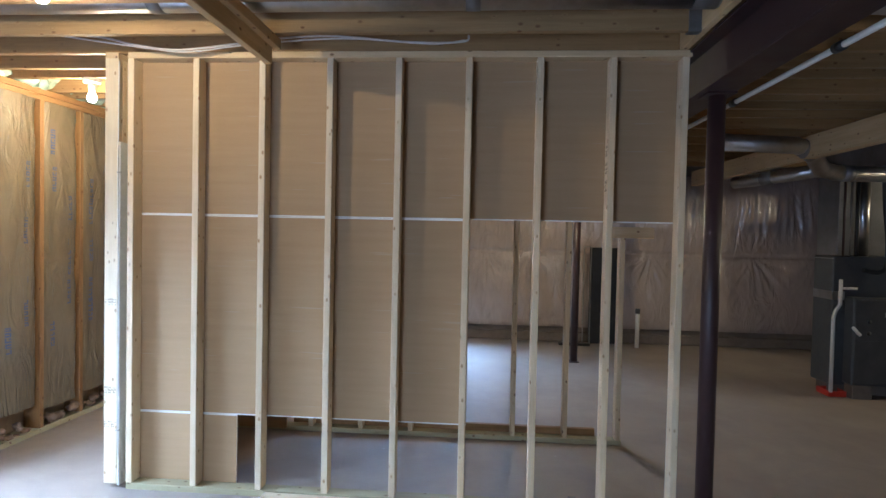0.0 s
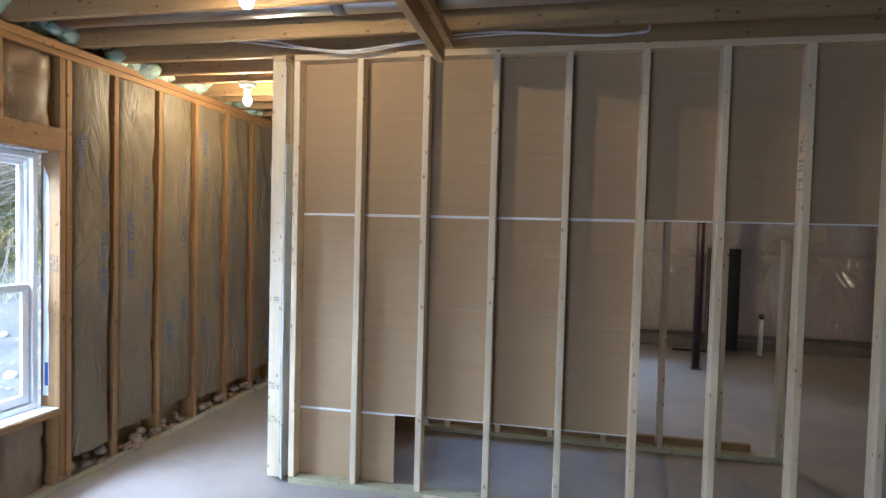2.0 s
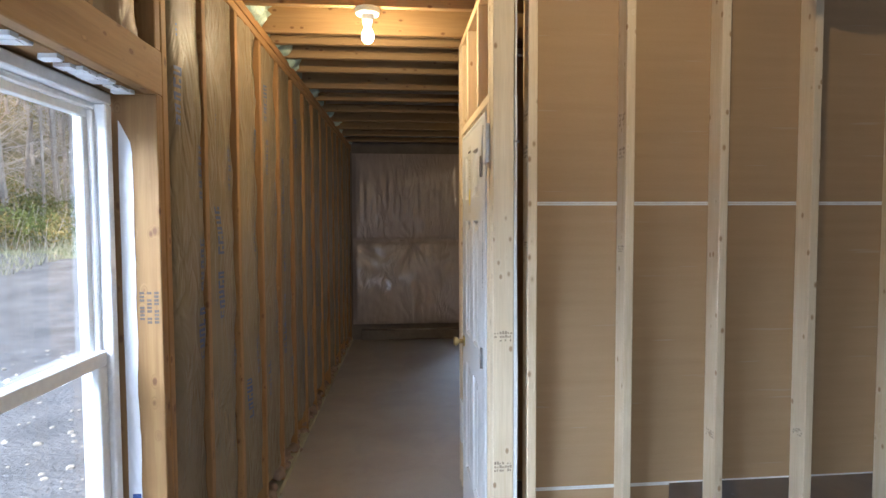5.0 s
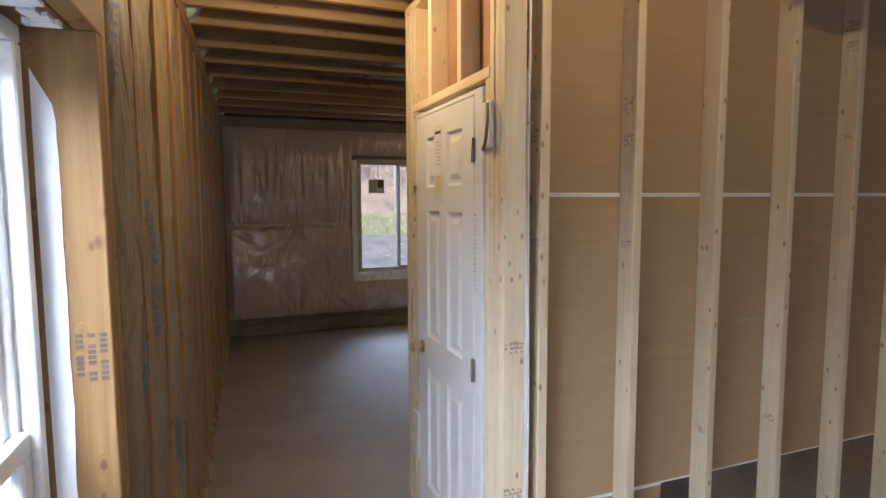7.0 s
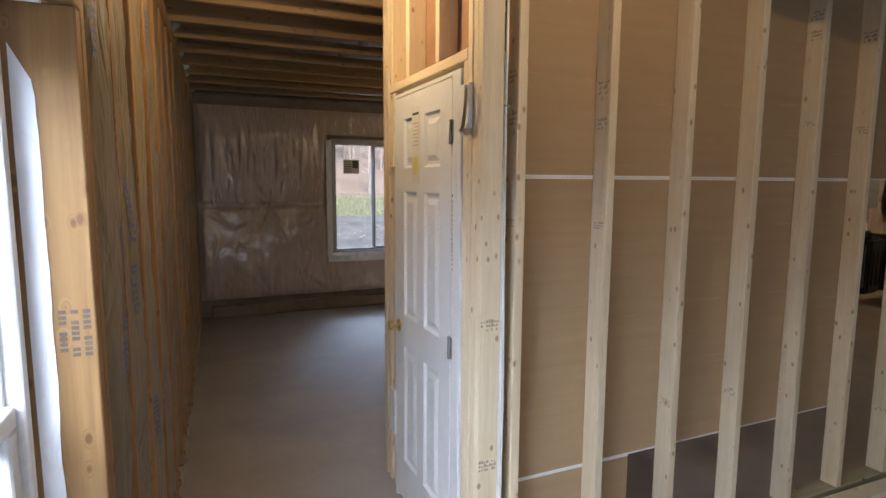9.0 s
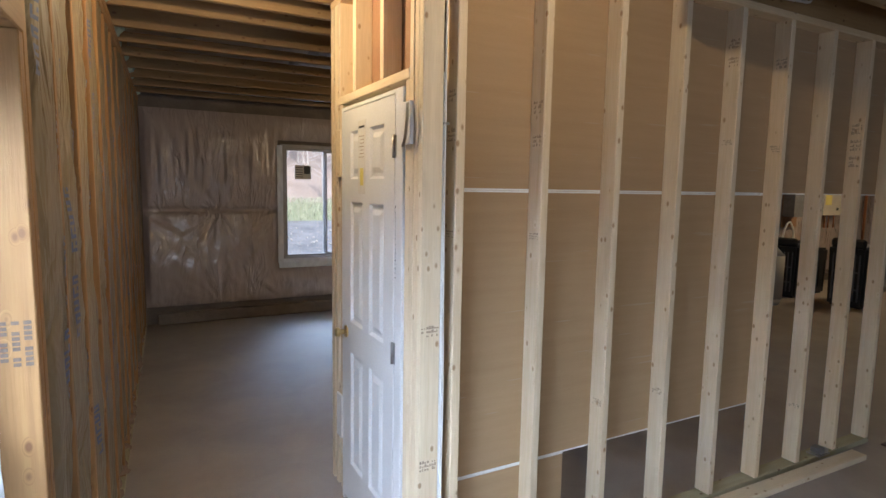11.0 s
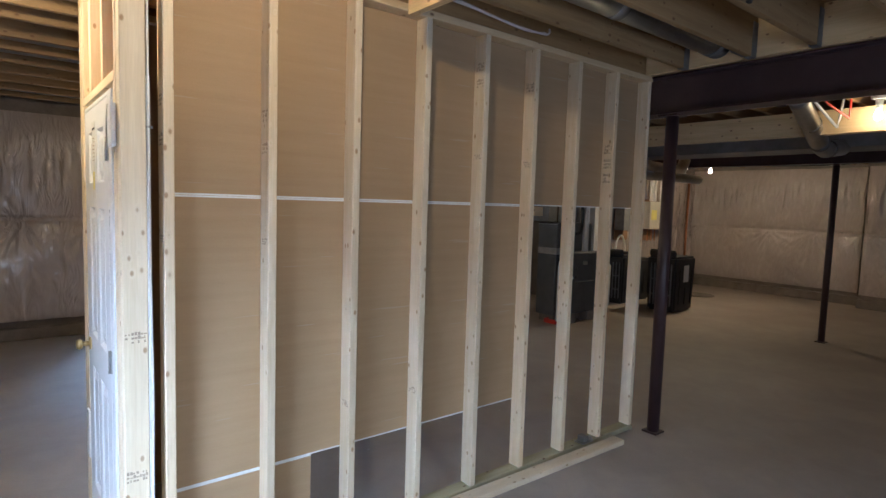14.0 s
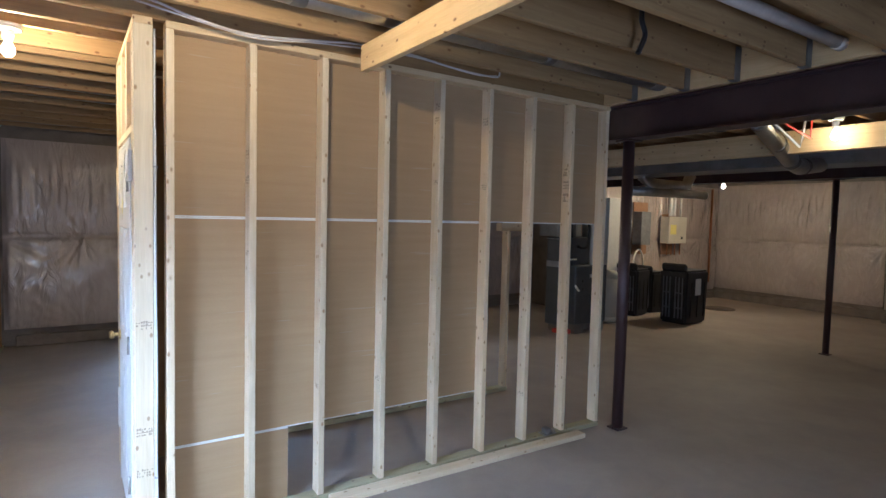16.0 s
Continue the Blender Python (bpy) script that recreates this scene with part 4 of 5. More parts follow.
# ---- bulbs in plain lampholders ----
# the fifth lamp is the unseen one added beyond the closet
for n_, (bx, by, bz, k) in enumerate(BULBS):
    e = empty("ceiling_lamp", (bx, by, bz), "lit bare bulb in a white porcelain lampholder under a joist", "lamp", "bare ceiling bulbs")
    bm = bmesh.new()
    prof = [(0.0, -0.062), (0.017, -0.058), (0.027, -0.045), (0.031, -0.03), (0.029, -0.014), (0.021, 0.004), (0.015, 0.018), (0.0135, 0.03)]
    rings = []
    for r, z in prof:
        rings.append([bm.verts.new((max(r, 0.0005) * math.cos(a * math.tau / 20), max(r, 0.0005) * math.sin(a * math.tau / 20), z)) for a in range(20)])
    for r0, r1 in zip(rings, rings[1:]):
        for k_ in range(20):
            bm.faces.new((r0[k_], r0[(k_ + 1) % 20], r1[(k_ + 1) % 20], r1[k_])).smooth = True
    bulb = part("bulb", bm, GLOW, e, "glowing warm bulb")
    bulb.visible_shadow = False
    bm = bmesh.new()
    top = JZ - bz
    add_cyl(bm, (0, 0, 0.028), (0, 0, top - 0.03), 0.022, 24, 0.03)
    add_cyl(bm, (0, 0, top - 0.03), (0, 0, top - 0.014), 0.055, 28, 0.06)
    add_cyl(bm, (0, 0, top - 0.014), (0, 0, top), 0.06, 28)
    part("lampholder", bm, PVC, e)

# ---- ducts ----
def duct(name, pts, r, label, mat=None, bands=()):
    e = empty(name, (0, 0, 0), label, "duct")
    bm = bmesh.new()
    add_path(bm, pts, r, 24)
    part("pipe", bm, mat or GALV, e)
    for a, b_ in bands:
        bm = bmesh.new()
        a, b_ = Vector(a), Vector(b_)
        add_cyl(bm, a, b_, r + 0.004, 24)
        part("band", bm, DARKTIN, e, "dark sealing band round the joint")
    return e


duct("round_duct", [(-3.3, 2.68, 2.775), (1.12, 2.68, 2.775)], 0.085, "galvanised round duct between two joists", None,
     [((-1.67, 2.68, 2.775), (-1.6, 2.68, 2.775)), ((-0.08, 2.68, 2.775), (-0.01, 2.68, 2.775)), ((0.98, 2.68, 2.775), (1.09, 2.68, 2.775))])
duct("round_duct", [(1.45, 2.65, 2.74), (2.35, 2.68, 2.7), (2.6, 2.7, 2.6), (3.38, 2.78, 2.33), (3.55, 2.8, 2.31), (3.95, 2.78, 2.36)], 0.078, "galvanised round duct with an elbow passing under the timber beam", None, [((2.5, 2.69, 2.64), (2.56, 2.695, 2.615)), ((2.95, 2.734, 2.483), (2.98, 2.737, 2.473)), ((3.3, 2.77, 2.357), (3.35, 2.776, 2.34)), ((3.6, 2.797, 2.316), (3.64, 2.795, 2.322))])
duct("round_duct", [(2.2, 5.4, 2.52), (2.95, 5.5, 2.51), (3.15, 5.6, 2.45), (3.38, 5.85, 2.33), (3.55, 5.9, 2.3), (4.1, 5.95, 2.3)], 0.08, "galvanised round duct with two elbows towards the furnace", None, [((3.0, 5.52, 2.5), (3.14, 5.6, 2.45)), ((3.6, 5.9, 2.3), (3.7, 5.91, 2.3))])
duct("round_duct", [(3.4, 5.9, 2.33), (3.2, 6.25, 2.3), (2.95, 6.8, 2.28)], 0.07, "galvanised round duct branch under the joists", None, [((3.16, 6.33, 2.297), (3.1, 6.45, 2.293))])
duct("round_duct", [(4.3, 5.2, 2.55), (4.28, 5.18, 2.36), (4.45, 5.17, 2.28), (4.75, 5.17, 2.27), (5.35, 5.2, 2.28), (5.45, 5.2, 2.45)], 0.08, "galvanised round duct looping under the joists")
duct("round_duct", [(3.95, 5.2, 2.16), (5.7, 5.1, 2.16)], 0.065, "galvanised round duct along the utility corner")
for y in (5.66, 6.11, 8.06):
    duct("round_duct", [(-3.25, y, 2.755), (1.06, y, 2.755)], 0.075, "galvanised round duct between two joists of the hall", None, [((-2.05 - 0.1 * y + 0.566, y, 2.755), (-1.97 - 0.1 * y + 0.566, y, 2.755))])
# trunk duct and timber beam
o = box_part("trunk_duct", 3.9, 4.45, -1.5, 6.9, 2.36, 2.6, DARKTIN, bevel=0.004)
tagged(o, "wide dull metal trunk duct under the joists", "duct")
o = board("timber_beam", 3.05, 3.15, -2.6, 8.5, 2.39, 2.6, BEAMW)
tagged(o, "long pale laminated timber beam under the joists", "beam", kind="structure")

bm = bmesh.new()
add_box(bm, 5.86, 6.0, -2.6, 7.4, 2.36, 2.37)
add_box(bm, 5.86, 6.0, -2.6, 7.4, 2.5, 2.51)
add_box(bm, 5.925, 5.935, -2.6, 7.4, 2.37, 2.5)
tagged(part("steel_beam", bm, STEEL), "dark steel beam on the far post", "beam", kind="structure")
for k, (x, z) in enumerate(((7.6, 2.55), (7.7, 2.5))):
    bm = bmesh.new()
    add_path(bm, bent([(x, -1.0 + 1.3 * j, z + 0.04 * ((j * 7 + k * 3) % 5 - 2) / 2) for j in range(7)], 5), 0.012, 6)
    tagged(part("cable", bm, BLACK), "dark electric cable looped under the joists", "cable")
# white pipe along the steel beam
bm = bmesh.new()
add_path(bm, [(1.5, -2.0, 2.425), (1.5, 8.0, 2.42)], 0.014, 12)
pipe = tagged(part("drain_pipe", bm, PVC), "long white plastic pipe strapped along the steel beam", "pipe")
for y in (0.6, 1.7, 2.4, 3.4):
    bm = bmesh.new()
    add_cyl(bm, (1.5, y, 2.423), (1.5, y + 0.06, 2.423), 0.022, 14)
    part("coupling", bm, BLACK, pipe, "black clamp")

# ---- utility corner ----
def cabinet(name, x0, x1, y0, y1, z0, z1, mat, label, category):
    e = empty(name, ((x0 + x1) / 2, (y0 + y1) / 2, 0), label, category)
    cx, cy = (x0 + x1) / 2, (y0 + y1) / 2
    bm = bmesh.new()
    add_box(bm, x0 - cx, x1 - cx, y0 - cy, y1 - cy, z0, z1, 0.012)
    part("casing", bm, mat, e)
    return e, cx, cy


f1, cx, cy = cabinet("coil_cabinet", 3.68, 4.5, 6.1, 6.45, 0.1, 1.46, GREYC, "tall dark grey coil cabinet behind the furnace", "cabinet")
box_part("band", 3.677 - cx, 3.8 - cx, 6.096 - cy, 6.1 - cy, 1.0, 1.09, GALV, f1, "bright metal band")
box_part("band", 3.676 - cx, 3.68 - cx, 6.1 - cy, 6.44 - cy, 1.0, 1.09, GALV, f1, "bright metal band")
box_part("seam", 3.676 - cx, 3.68 - cx, 6.1 - cy, 6.45 - cy, 1.43, 1.436, GALV, f1, "bright metal seam")
box_part("block", 3.72 - cx, 4.4 - cx, 6.14 - cy, 6.4 - cy, 0.0, 0.1, FOOTING, f1, "concrete block under the cabinet")
bm = bmesh.new()
add_box(bm, 3.62, 3.8, 6.0, 6.22, 0.0, 0.012, 0.003)
for b in ((3.62, 3.63, 6.0, 6.22), (3.79, 3.8, 6.0, 6.22), (3.63, 3.79, 6.0, 6.01), (3.63, 3.79, 6.21, 6.22)):
    add_box(bm, *b, 0.012, 0.06, 0.002)
tagged(part("drip_tray", bm, RED), "red plastic drip tray on the floor", "tray")
f2, cx, cy = cabinet("furnace", 3.8, 4.5, 5.94, 6.096, 0.14, 1.04, GREYC, "dark grey metal furnace with pipes on top", "furnace")
box_part("leg", -0.33, -0.14, -0.075, 0.06, 0, 0.14, FOOTING, f2, "concrete block")
box_part("leg", 0.12, 0.31, -0.075, 0.06, 0, 0.14, FOOTING, f2, "concrete block")
box_part("upper_door", -0.335, 0.335, -0.086, -0.079, 0.62, 1.02, GREYC, f2, bevel=0.003)
box_part("lower_door", -0.335, 0.335, -0.086, -0.079, 0.17, 0.605, GREYC, f2, bevel=0.003)
box_part("name_plate", -0.05, 0.05, -0.09, -0.086, 0.85, 0.9, GALV, f2, "small bright name plate")
for z in (0.68, 0.8):
    bm = bmesh.new()
    add_cyl(bm, (-0.2, -0.092, z), (-0.2, -0.086, z), 0.022, 16)
    part("port", bm, BLACK, f2, "black round port")
bm = bmesh.new()
add_path(bm, [(3.64, 6.0, 0.05), (3.64, 6.0, 0.83), (3.66, 6.0, 0.9), (3.7, 6.0, 0.96), (3.7, 6.0, 1.22)], 0.018, 12)
add_path(bm, [(3.7, 6.0, 1.13), (3.86, 6.0, 1.13)], 0.012, 8)
add_path(bm, [(3.79, 5.93, 0.74), (3.86, 5.92, 0.66)], 0.016, 8)
tagged(part("condensate_pipe", bm, PVC), "white plastic drain pipe down the front of the furnace", "pipe")
for x, y, z0, r, mat in ((3.86, 6.25, 1.46, 0.012, STEEL), (3.9, 6.2, 1.46, 0.01, DARKTIN), (3.96, 6.2, 1.2, 0.02, BLACK), (4.08, 6.3, 1.46, 0.06, GALV), (4.24, 6.02, 1.04, 0.045, PVC), (4.38, 6.3, 1.46, 0.055, GALV)):
    bm = bmesh.new()
    add_cyl(bm, (x, y, z0), (x, y, 2.32), r, 18)
    tagged(part("flue_pipe", bm, mat), "upright pipe above the furnace", "pipe", "furnace pipes")
bm = bmesh.new()
add_path(bm, bent([(4.12, 6.05, 2.35), (4.13, 6.04, 2.0), (4.17, 6.04, 1.6), (4.16, 6.04, 1.36), (4.08, 6.04, 1.3), (3.95, 6.05, 1.32)], 6), 0.024, 10)
tagged(part("black_hose", bm, BLACK), "black flexible hose looping above the furnace", "hose")

o = box_part("duct_plenum", 3.95, 4.5, 6.5, 6.9, 1.46, 2.36, DARKTIN, bevel=0.005)
tagged(o, "dull sheet metal plenum rising from the furnace to the trunk duct", "duct")
o = box_part("duct_drop", 5.65, 5.95, 6.9, 7.1, 0.6, 2.15, PALE, bevel=0.005)
tagged(o, "pale upright duct against the utility wall", "duct")
# black bins
# lighter grey of the front ribs and the panel cover
RIBC = mottled("mid_grey", (0.14, 0.14, 0.145), (0.22, 0.22, 0.225), 9, 0.5, bump=0.05)


def bin_box(x, y, w, d, h, rot, label):
    e = empty("plastic_bin", (x, y, 0), label, "bin", "black plastic bins")
    e.rotation_euler.z = radians(rot)
    bm = bmesh.new()
    tmp = bmesh.new()
    bmesh.ops.create_cube(tmp, size=1)
    for v in tmp.verts:
        s = 0.93 if v.co.z < 0 else 1.0
        v.co = Vector((v.co.x * w * s, v.co.y * d * s, (v.co.z + 0.5) * h))
    bmesh.ops.bevel(tmp, geom=tmp.edges[:], offset=0.035, segments=2, affect="EDGES")
    merge(bm, tmp)
    part("body", bm, BLACK, e)
    for side in (-1, 1):
        for k in (0.1, 0.22, 0.34):
            xx = side * w * k
            box_part("rib", xx - 0.008, xx + 0.008, -d * 0.515, -d * 0.47, 0.1, h - 0.12, RIBC, e, bevel=0.003)
        for z in (0.3, 0.58):
            box_part("rib", side * w * 0.22 - w * 0.12, side * w * 0.22 + w * 0.12, -d * 0.512, -d * 0.47, z * h - 0.008, z * h + 0.008, RIBC, e, bevel=0.003)
    for k in range(3):
        box_part("rib", w * 0.47, w * 0.508, -d * 0.3 + k * d * 0.3, -d * 0.3 + k * d * 0.3 + 0.014, 0.12, h - 0.2, BLACK, e, bevel=0.003)
    bm = bmesh.new()
    add_box(bm, -w * 0.45, w * 0.45, -d * 0.5 - 0.01, -d * 0.5 + 0.06, h - 0.02, h + 0.11, 0.03)
    part("lid_rim", bm, BLACK, e)
    return e


bin_box(6.38, 5.82, 0.52, 0.68, 0.92, -88, "big ribbed black plastic bin standing on the concrete floor")
bin_box(6.2, 6.78, 0.5, 0.5, 0.86, -80, "black plastic bin by the utility wall")
bin_box(6.85, 6.85, 0.5, 0.45, 0.78, -95, "low black plastic bin by the utility wall")
o = box_part("paper_label", 6.28, 6.44, 5.537, 5.541, 0.5, 0.78, PALE)
tagged(o, "white paper label on the side of the bin", "label")
e = empty("pressure_tank", (5.2, 6.45, 0), "tan plastic tank on the floor", "tank")
bm = bmesh.new()
add_cyl(bm, (0, 0, 0.1), (0, 0, 0.75), 0.2, 28)
add_cyl(bm, (0, 0, 0.75), (0, 0, 0.88), 0.2, 28, 0.08)
add_cyl(bm, (0, 0, 0.0), (0, 0, 0.1), 0.16, 28, 0.2)
part("vessel", bm, TAN, e)

# panels on the utility wall
o = box_part("backing_board", 6.9, 7.34, 7.33, 7.35, 1.07, 2.12, RUST)
tagged(o, "brown plywood backing behind the electric panel", "backing board")
e = empty("electric_panel", (0, 0, 0), "grey metal electric panel on the utility wall", "electric panel")
box_part("cover", 6.88, 7.18, 7.12, 7.33, 1.27, 1.93, RIBC, e, bevel=0.006)
o = box_part("backing_board", 7.84, 8.22, 7.33, 7.35, 1.05, 1.9, RUST)
tagged(o, "brown plywood backing behind the water heater", "backing board")
e = empty("water_heater", (0, 0, 0), "white wall-hung water heater with pipes under it", "water heater")
box_part("casing", 7.78, 8.4, 7.12, 7.33, 1.29, 1.85, TAN, e, bevel=0.012)
box_part("yellow_label", 7.83, 8.03, 7.117, 7.12, 1.48, 1.68, YELLOW, e)
box_part("dark_mark", 8.2, 8.27, 7.117, 7.12, 1.38, 1.43, BLACK, e)
for x in (7.92, 8.05, 8.28):
    bm = bmesh.new()
    add_cyl(bm, (x, 7.2, 1.86), (x, 7.2, 2.6), 0.035 if x < 8.2 else 0.02, 14)
    part("vent_pipe", bm, PVC, e)
for x in (7.85, 8.0, 8.12, 8.3):
    bm = bmesh.new()
    add_cyl(bm, (x, 7.2, 1.05), (x, 7.2, 1.28), 0.012, 10)
    part("supply_pipe", bm, COPPER, e)
bm = bmesh.new()
add_path(bm, bent([(6.88, 7.3, 0.5), (6.9, 7.28, 1.0), (7.05, 7.28, 1.17), (7.18, 7.28, 1.0), (7.2, 7.28, 0.8)], 5), 0.018, 10)
tagged(part("water_pipe", bm, PVC), "bent white water pipe on the utility wall", "pipe")
bm = bmesh.new()
add_cyl(bm, (9.6, 7.3, 0.4), (9.6, 7.3, 2.5), 0.025, 12)
tagged(part("copper_pipe", bm, COPPER), "upright brown pipe in the wall corner", "pipe")
bm = bmesh.new()
add_cyl(bm, (8.44, 6.37, 0.0), (8.44, 6.37, 0.008), 0.32, 32)
tagged(part("floor_drain", bm, FOOTING), "round dark cover in the concrete floor", "drain cover")

# dark panel and pipes by the north wall
o = box_part("dark_panel", 1.6, 2.03, 8.42, 8.46, 0.02, 1.45, BLACK, bevel=0.004)
tagged(o, "tall dark panel standing against the wall", "panel")
bm = bmesh.new()
frame_ring(bm, 8.395, 8.415, 1.5, 1.62, 0.0, 1.47, 0.018, ax="y")
tagged(part("metal_stand", bm, HINGE), "thin metal stand before the dark panel", "frame")
e = empty("stub_pipe", (2.28, 8.3, 0), "white plastic stub pipe with a grey cap rising from the floor", "pipe")
bm = bmesh.new()
add_cyl(bm, (0, 0, 0), (0, 0, 0.5), 0.03, 16)
part("pipe", bm, PVC, e)
bm = bmesh.new()
add_cyl(bm, (0, 0, 0.5), (0, 0, 0.57), 0.035, 16)
part("cap", bm, GREYC, e)
o = box_part("floor_rail", 1.15, 1.6, 8.28, 8.34, 0, 0.03, BLACK)
tagged(o, "dark flat bar lying on the floor", "bar")

# saw bracket on the sole plate
e = empty("metal_bracket", (0.6, 3.2, 0.038), "small grey metal bracket lying on the sole plate", "bracket")
box_part("base", -0.07, 0.05, -0.04, 0.04, 0, 0.008, HINGE, e)
box_part("upright", -0.05, 0.0, -0.035, 0.03, 0.008, 0.05, DARKTIN, e, bevel=0.006)
box_part("upright", 0.015, 0.045, -0.035, 0.0, 0.008, 0.035, HINGE, e, bevel=0.004)

# cables stapled along the plate
bm = bmesh.new()
add_path(bm, bent([(-3.3, 3.08, 2.76), (-2.34, 3.08, 2.72), (-2.03, 3.08, 2.666), (-1.75, 3.08, 2.635), (-1.38, 3.1, 2.678), (-1.13, 3.1, 2.706), (-0.82, 3.1, 2.713), (-0.43, 3.1, 2.679), (-0.12, 3.1, 2.678), (-0.08, 3.1, 2.715)], 8), 0.006, 8)
tagged(part("cable", bm, CABLE), "pale electric cable sagging along the top of the stud wall", "cable")
bm = bmesh.new()
add_path(bm, bent([(-2.9, 3.08, 2.78), (-2.0, 3.09, 2.655), (-1.7, 3.09, 2.627), (-1.35, 3.11, 2.672), (-0.8, 3.11, 2.704), (-0.3, 3.11, 2.672), (-0.1, 3.11, 2.69)], 8), 0.005, 8)
tagged(part("cable", bm, CABLE), "pale electric cable sagging along the top of the stud wall", "cable")
bm = bmesh.new()
add_path(bm, bent([(2.5, 2.6, 2.72), (2.75, 2.55, 2.6), (2.94, 2.45, 2.5), (2.95, 2.45, 2.6), (2.95, 2.45, 2.72)], 1), 0.009, 8)
tagged(part("red_pipe", bm, RED), "thin red plastic water pipe by the duct", "pipe")
bm = bmesh.new()
add_path(bm, bent([(2.4, 2.66, 2.73), (2.7, 2.6, 2.58), (2.94, 2.53, 2.43), (2.95, 2.52, 2.5), (2.96, 2.5, 2.7)], 1), 0.011, 8)
tagged(part("white_pipe", bm, PVC), "thin white plastic pipe by the duct", "pipe")

bm = bmesh.new()
add_path(bm, [(-1.05, 1.55, 2.76), (1.09, 1.52, 2.75)], 0.034, 16)
add_cyl(bm, (1.04, 1.52, 2.75), (1.098, 1.52, 2.75), 0.04, 16)
tagged(part("ceiling_pipe", bm, CABLE), "pale grey plastic pipe between two joists ending at the rim board", "pipe")
bm = bmesh.new()
add_path(bm, bent([(-0.02, 2.0, 2.89), (-0.03, 2.0, 2.78), (-0.01, 1.99, 2.7), (-0.05, 2.0, 2.6)], 6), 0.014, 8)
tagged(part("black_strap", bm, BLACK), "short black cable end dangling between the joists", "cable")
bm = bmesh.new()
add_box(bm, 0.93, 1.098, 2.49, 2.53, 2.67, 2.8, 0.003)
tagged(part("steel_plate", bm, DARKTIN), "perforated steel plate at the end of a joist", "plate")
# joist hangers on the rim board
for y in (2.9, 2.465, 2.11, 1.69, 1.28, 0.87, 0.46):
    bm = bmesh.new()
    for a, b_ in ((-0.0235, -0.0198), (0.0198, 0.0235)):
        add_box(bm, 1.035, 1.098, y + a, y + b_, 2.652, 2.86)
    for k in range(9):
        for a, b_ in ((-0.026, -0.0236), (0.0236, 0.026)):
            add_box(bm, 1.04, 1.094, y + a, y + b_, 2.665 + 0.021 * k, 2.673 + 0.021 * k)
    add_box(bm, 1.035, 1.098, y - 0.0235, y + 0.0235, 2.648, 2.652)
    tagged(part("joist_hanger", bm, DARKTIN), "galvanised steel hanger at the end of a joist", "joist hanger", "joist hangers")

# ---- outdoors ----
def ground_z(x, y):
    west_d = max(0.0, -x - 4)
    z = -0.15 + 0.05 * noise.noise((x * 0.5, y * 0.5, 0)) + 0.02 * noise.noise((x * 2, y * 2, 5))
    z += 0.12 * max(0.0, west_d - 8) + 0.3 * max(0.0, west_d - 16) if x < -4 else 0
    north = max(0.0, y - 11)
    z += 1.35 * (1 - math.exp(-north / 7)) if y > 11 else 0
    z += 0.3 * max(0.0, y - 26)
    return min(z, 16.0)


GRAVEL = mottled("gravel", (0.15, 0.165, 0.185), (0.3, 0.315, 0.34), 1.6, 0.9, fine=22, bump=1.0, dist=0.035)
DUFF = mottled("forest_floor", (0.15, 0.14, 0.09), (0.28, 0.25, 0.15), 2.0, 0.95, fine=9, bump=1.0, dist=0.1)
ROCK = mottled("pale_rock", (0.42, 0.41, 0.38), (0.6, 0.58, 0.54), 5, 0.85, fine=30, bump=0.5)
GRASSM = mottled("grass", (0.28, 0.31, 0.22), (0.46, 0.48, 0.37), 4, 0.8, bump=0)
LEAF = mottled("leaf", (0.1, 0.16, 0.04), (0.22, 0.25, 0.08), 2, 0.7, bump=0)
AUTUMN = mottled("autumn_leaf", (0.3, 0.25, 0.09), (0.46, 0.38, 0.16), 2, 0.7, bump=0)
BARK = mottled("bark", (0.42, 0.38, 0.36), (0.68, 0.63, 0.6), 3, 0.9, fine=20, bump=0.6, dist=0.01)
bm = bmesh.new()
xs = [-400, -150, -60, -40] + [-30 + 0.5 * k for k in range(53)] + [-3.54]
ys = [-400, -100, -30, -12] + [-8 + 0.5 * k for k in range(34)] + [8.93] + [9.5 + 0.6 * k for k in range(40)] + [50, 120, 400]
grid = [[bm.verts.new((x, y, ground_z(x, y))) for x in xs + [10.41, 30, 100, 400]] for y in ys]
allx = xs + [10.41, 30, 100, 400]
for j in range(len(ys) - 1):
    for i in range(len(allx) - 1):
        if allx[i] >= -3.55 and allx[i + 1] <= 10.5 and ys[j + 1] <= 8.94 and ys[j] >= -2.8:
            continue
        if allx[i] == -3.54 and -3.1 < ys[j] < 8.93:
            continue
        f = bm.faces.new((grid[j][i], grid[j][i + 1], grid[j + 1][i + 1], grid[j + 1][i]))
        f.smooth, f.material_index = True, int(allx[i] < -13.5 + 1.5 * noise.noise((ys[j] * 0.4, 0, 0)) or ys[j] > 23)
        if f.material_index == 0 and ys[j] > 17.3 + 1.5 * noise.noise((allx[i] * 0.4, 9, 0)):
            f.material_index = 2
        if ys[j] > 23 and allx[i] > -11:
            f.material_index = 3
tagged(part("ground", bm, [GRAVEL, DUFF, mottled("turf", (0.2, 0.25, 0.14), (0.34, 0.37, 0.24), 1.5, 0.9, fine=14, bump=1.0, dist=0.05), mottled("far_slope", (0.3, 0.25, 0.22), (0.42, 0.36, 0.32), 0.6, 0.95, bump=0)]), "grey gravel yard sloping up to the woods", "ground", kind="structure")

rnd = random.Random(4)
bm = bmesh.new()
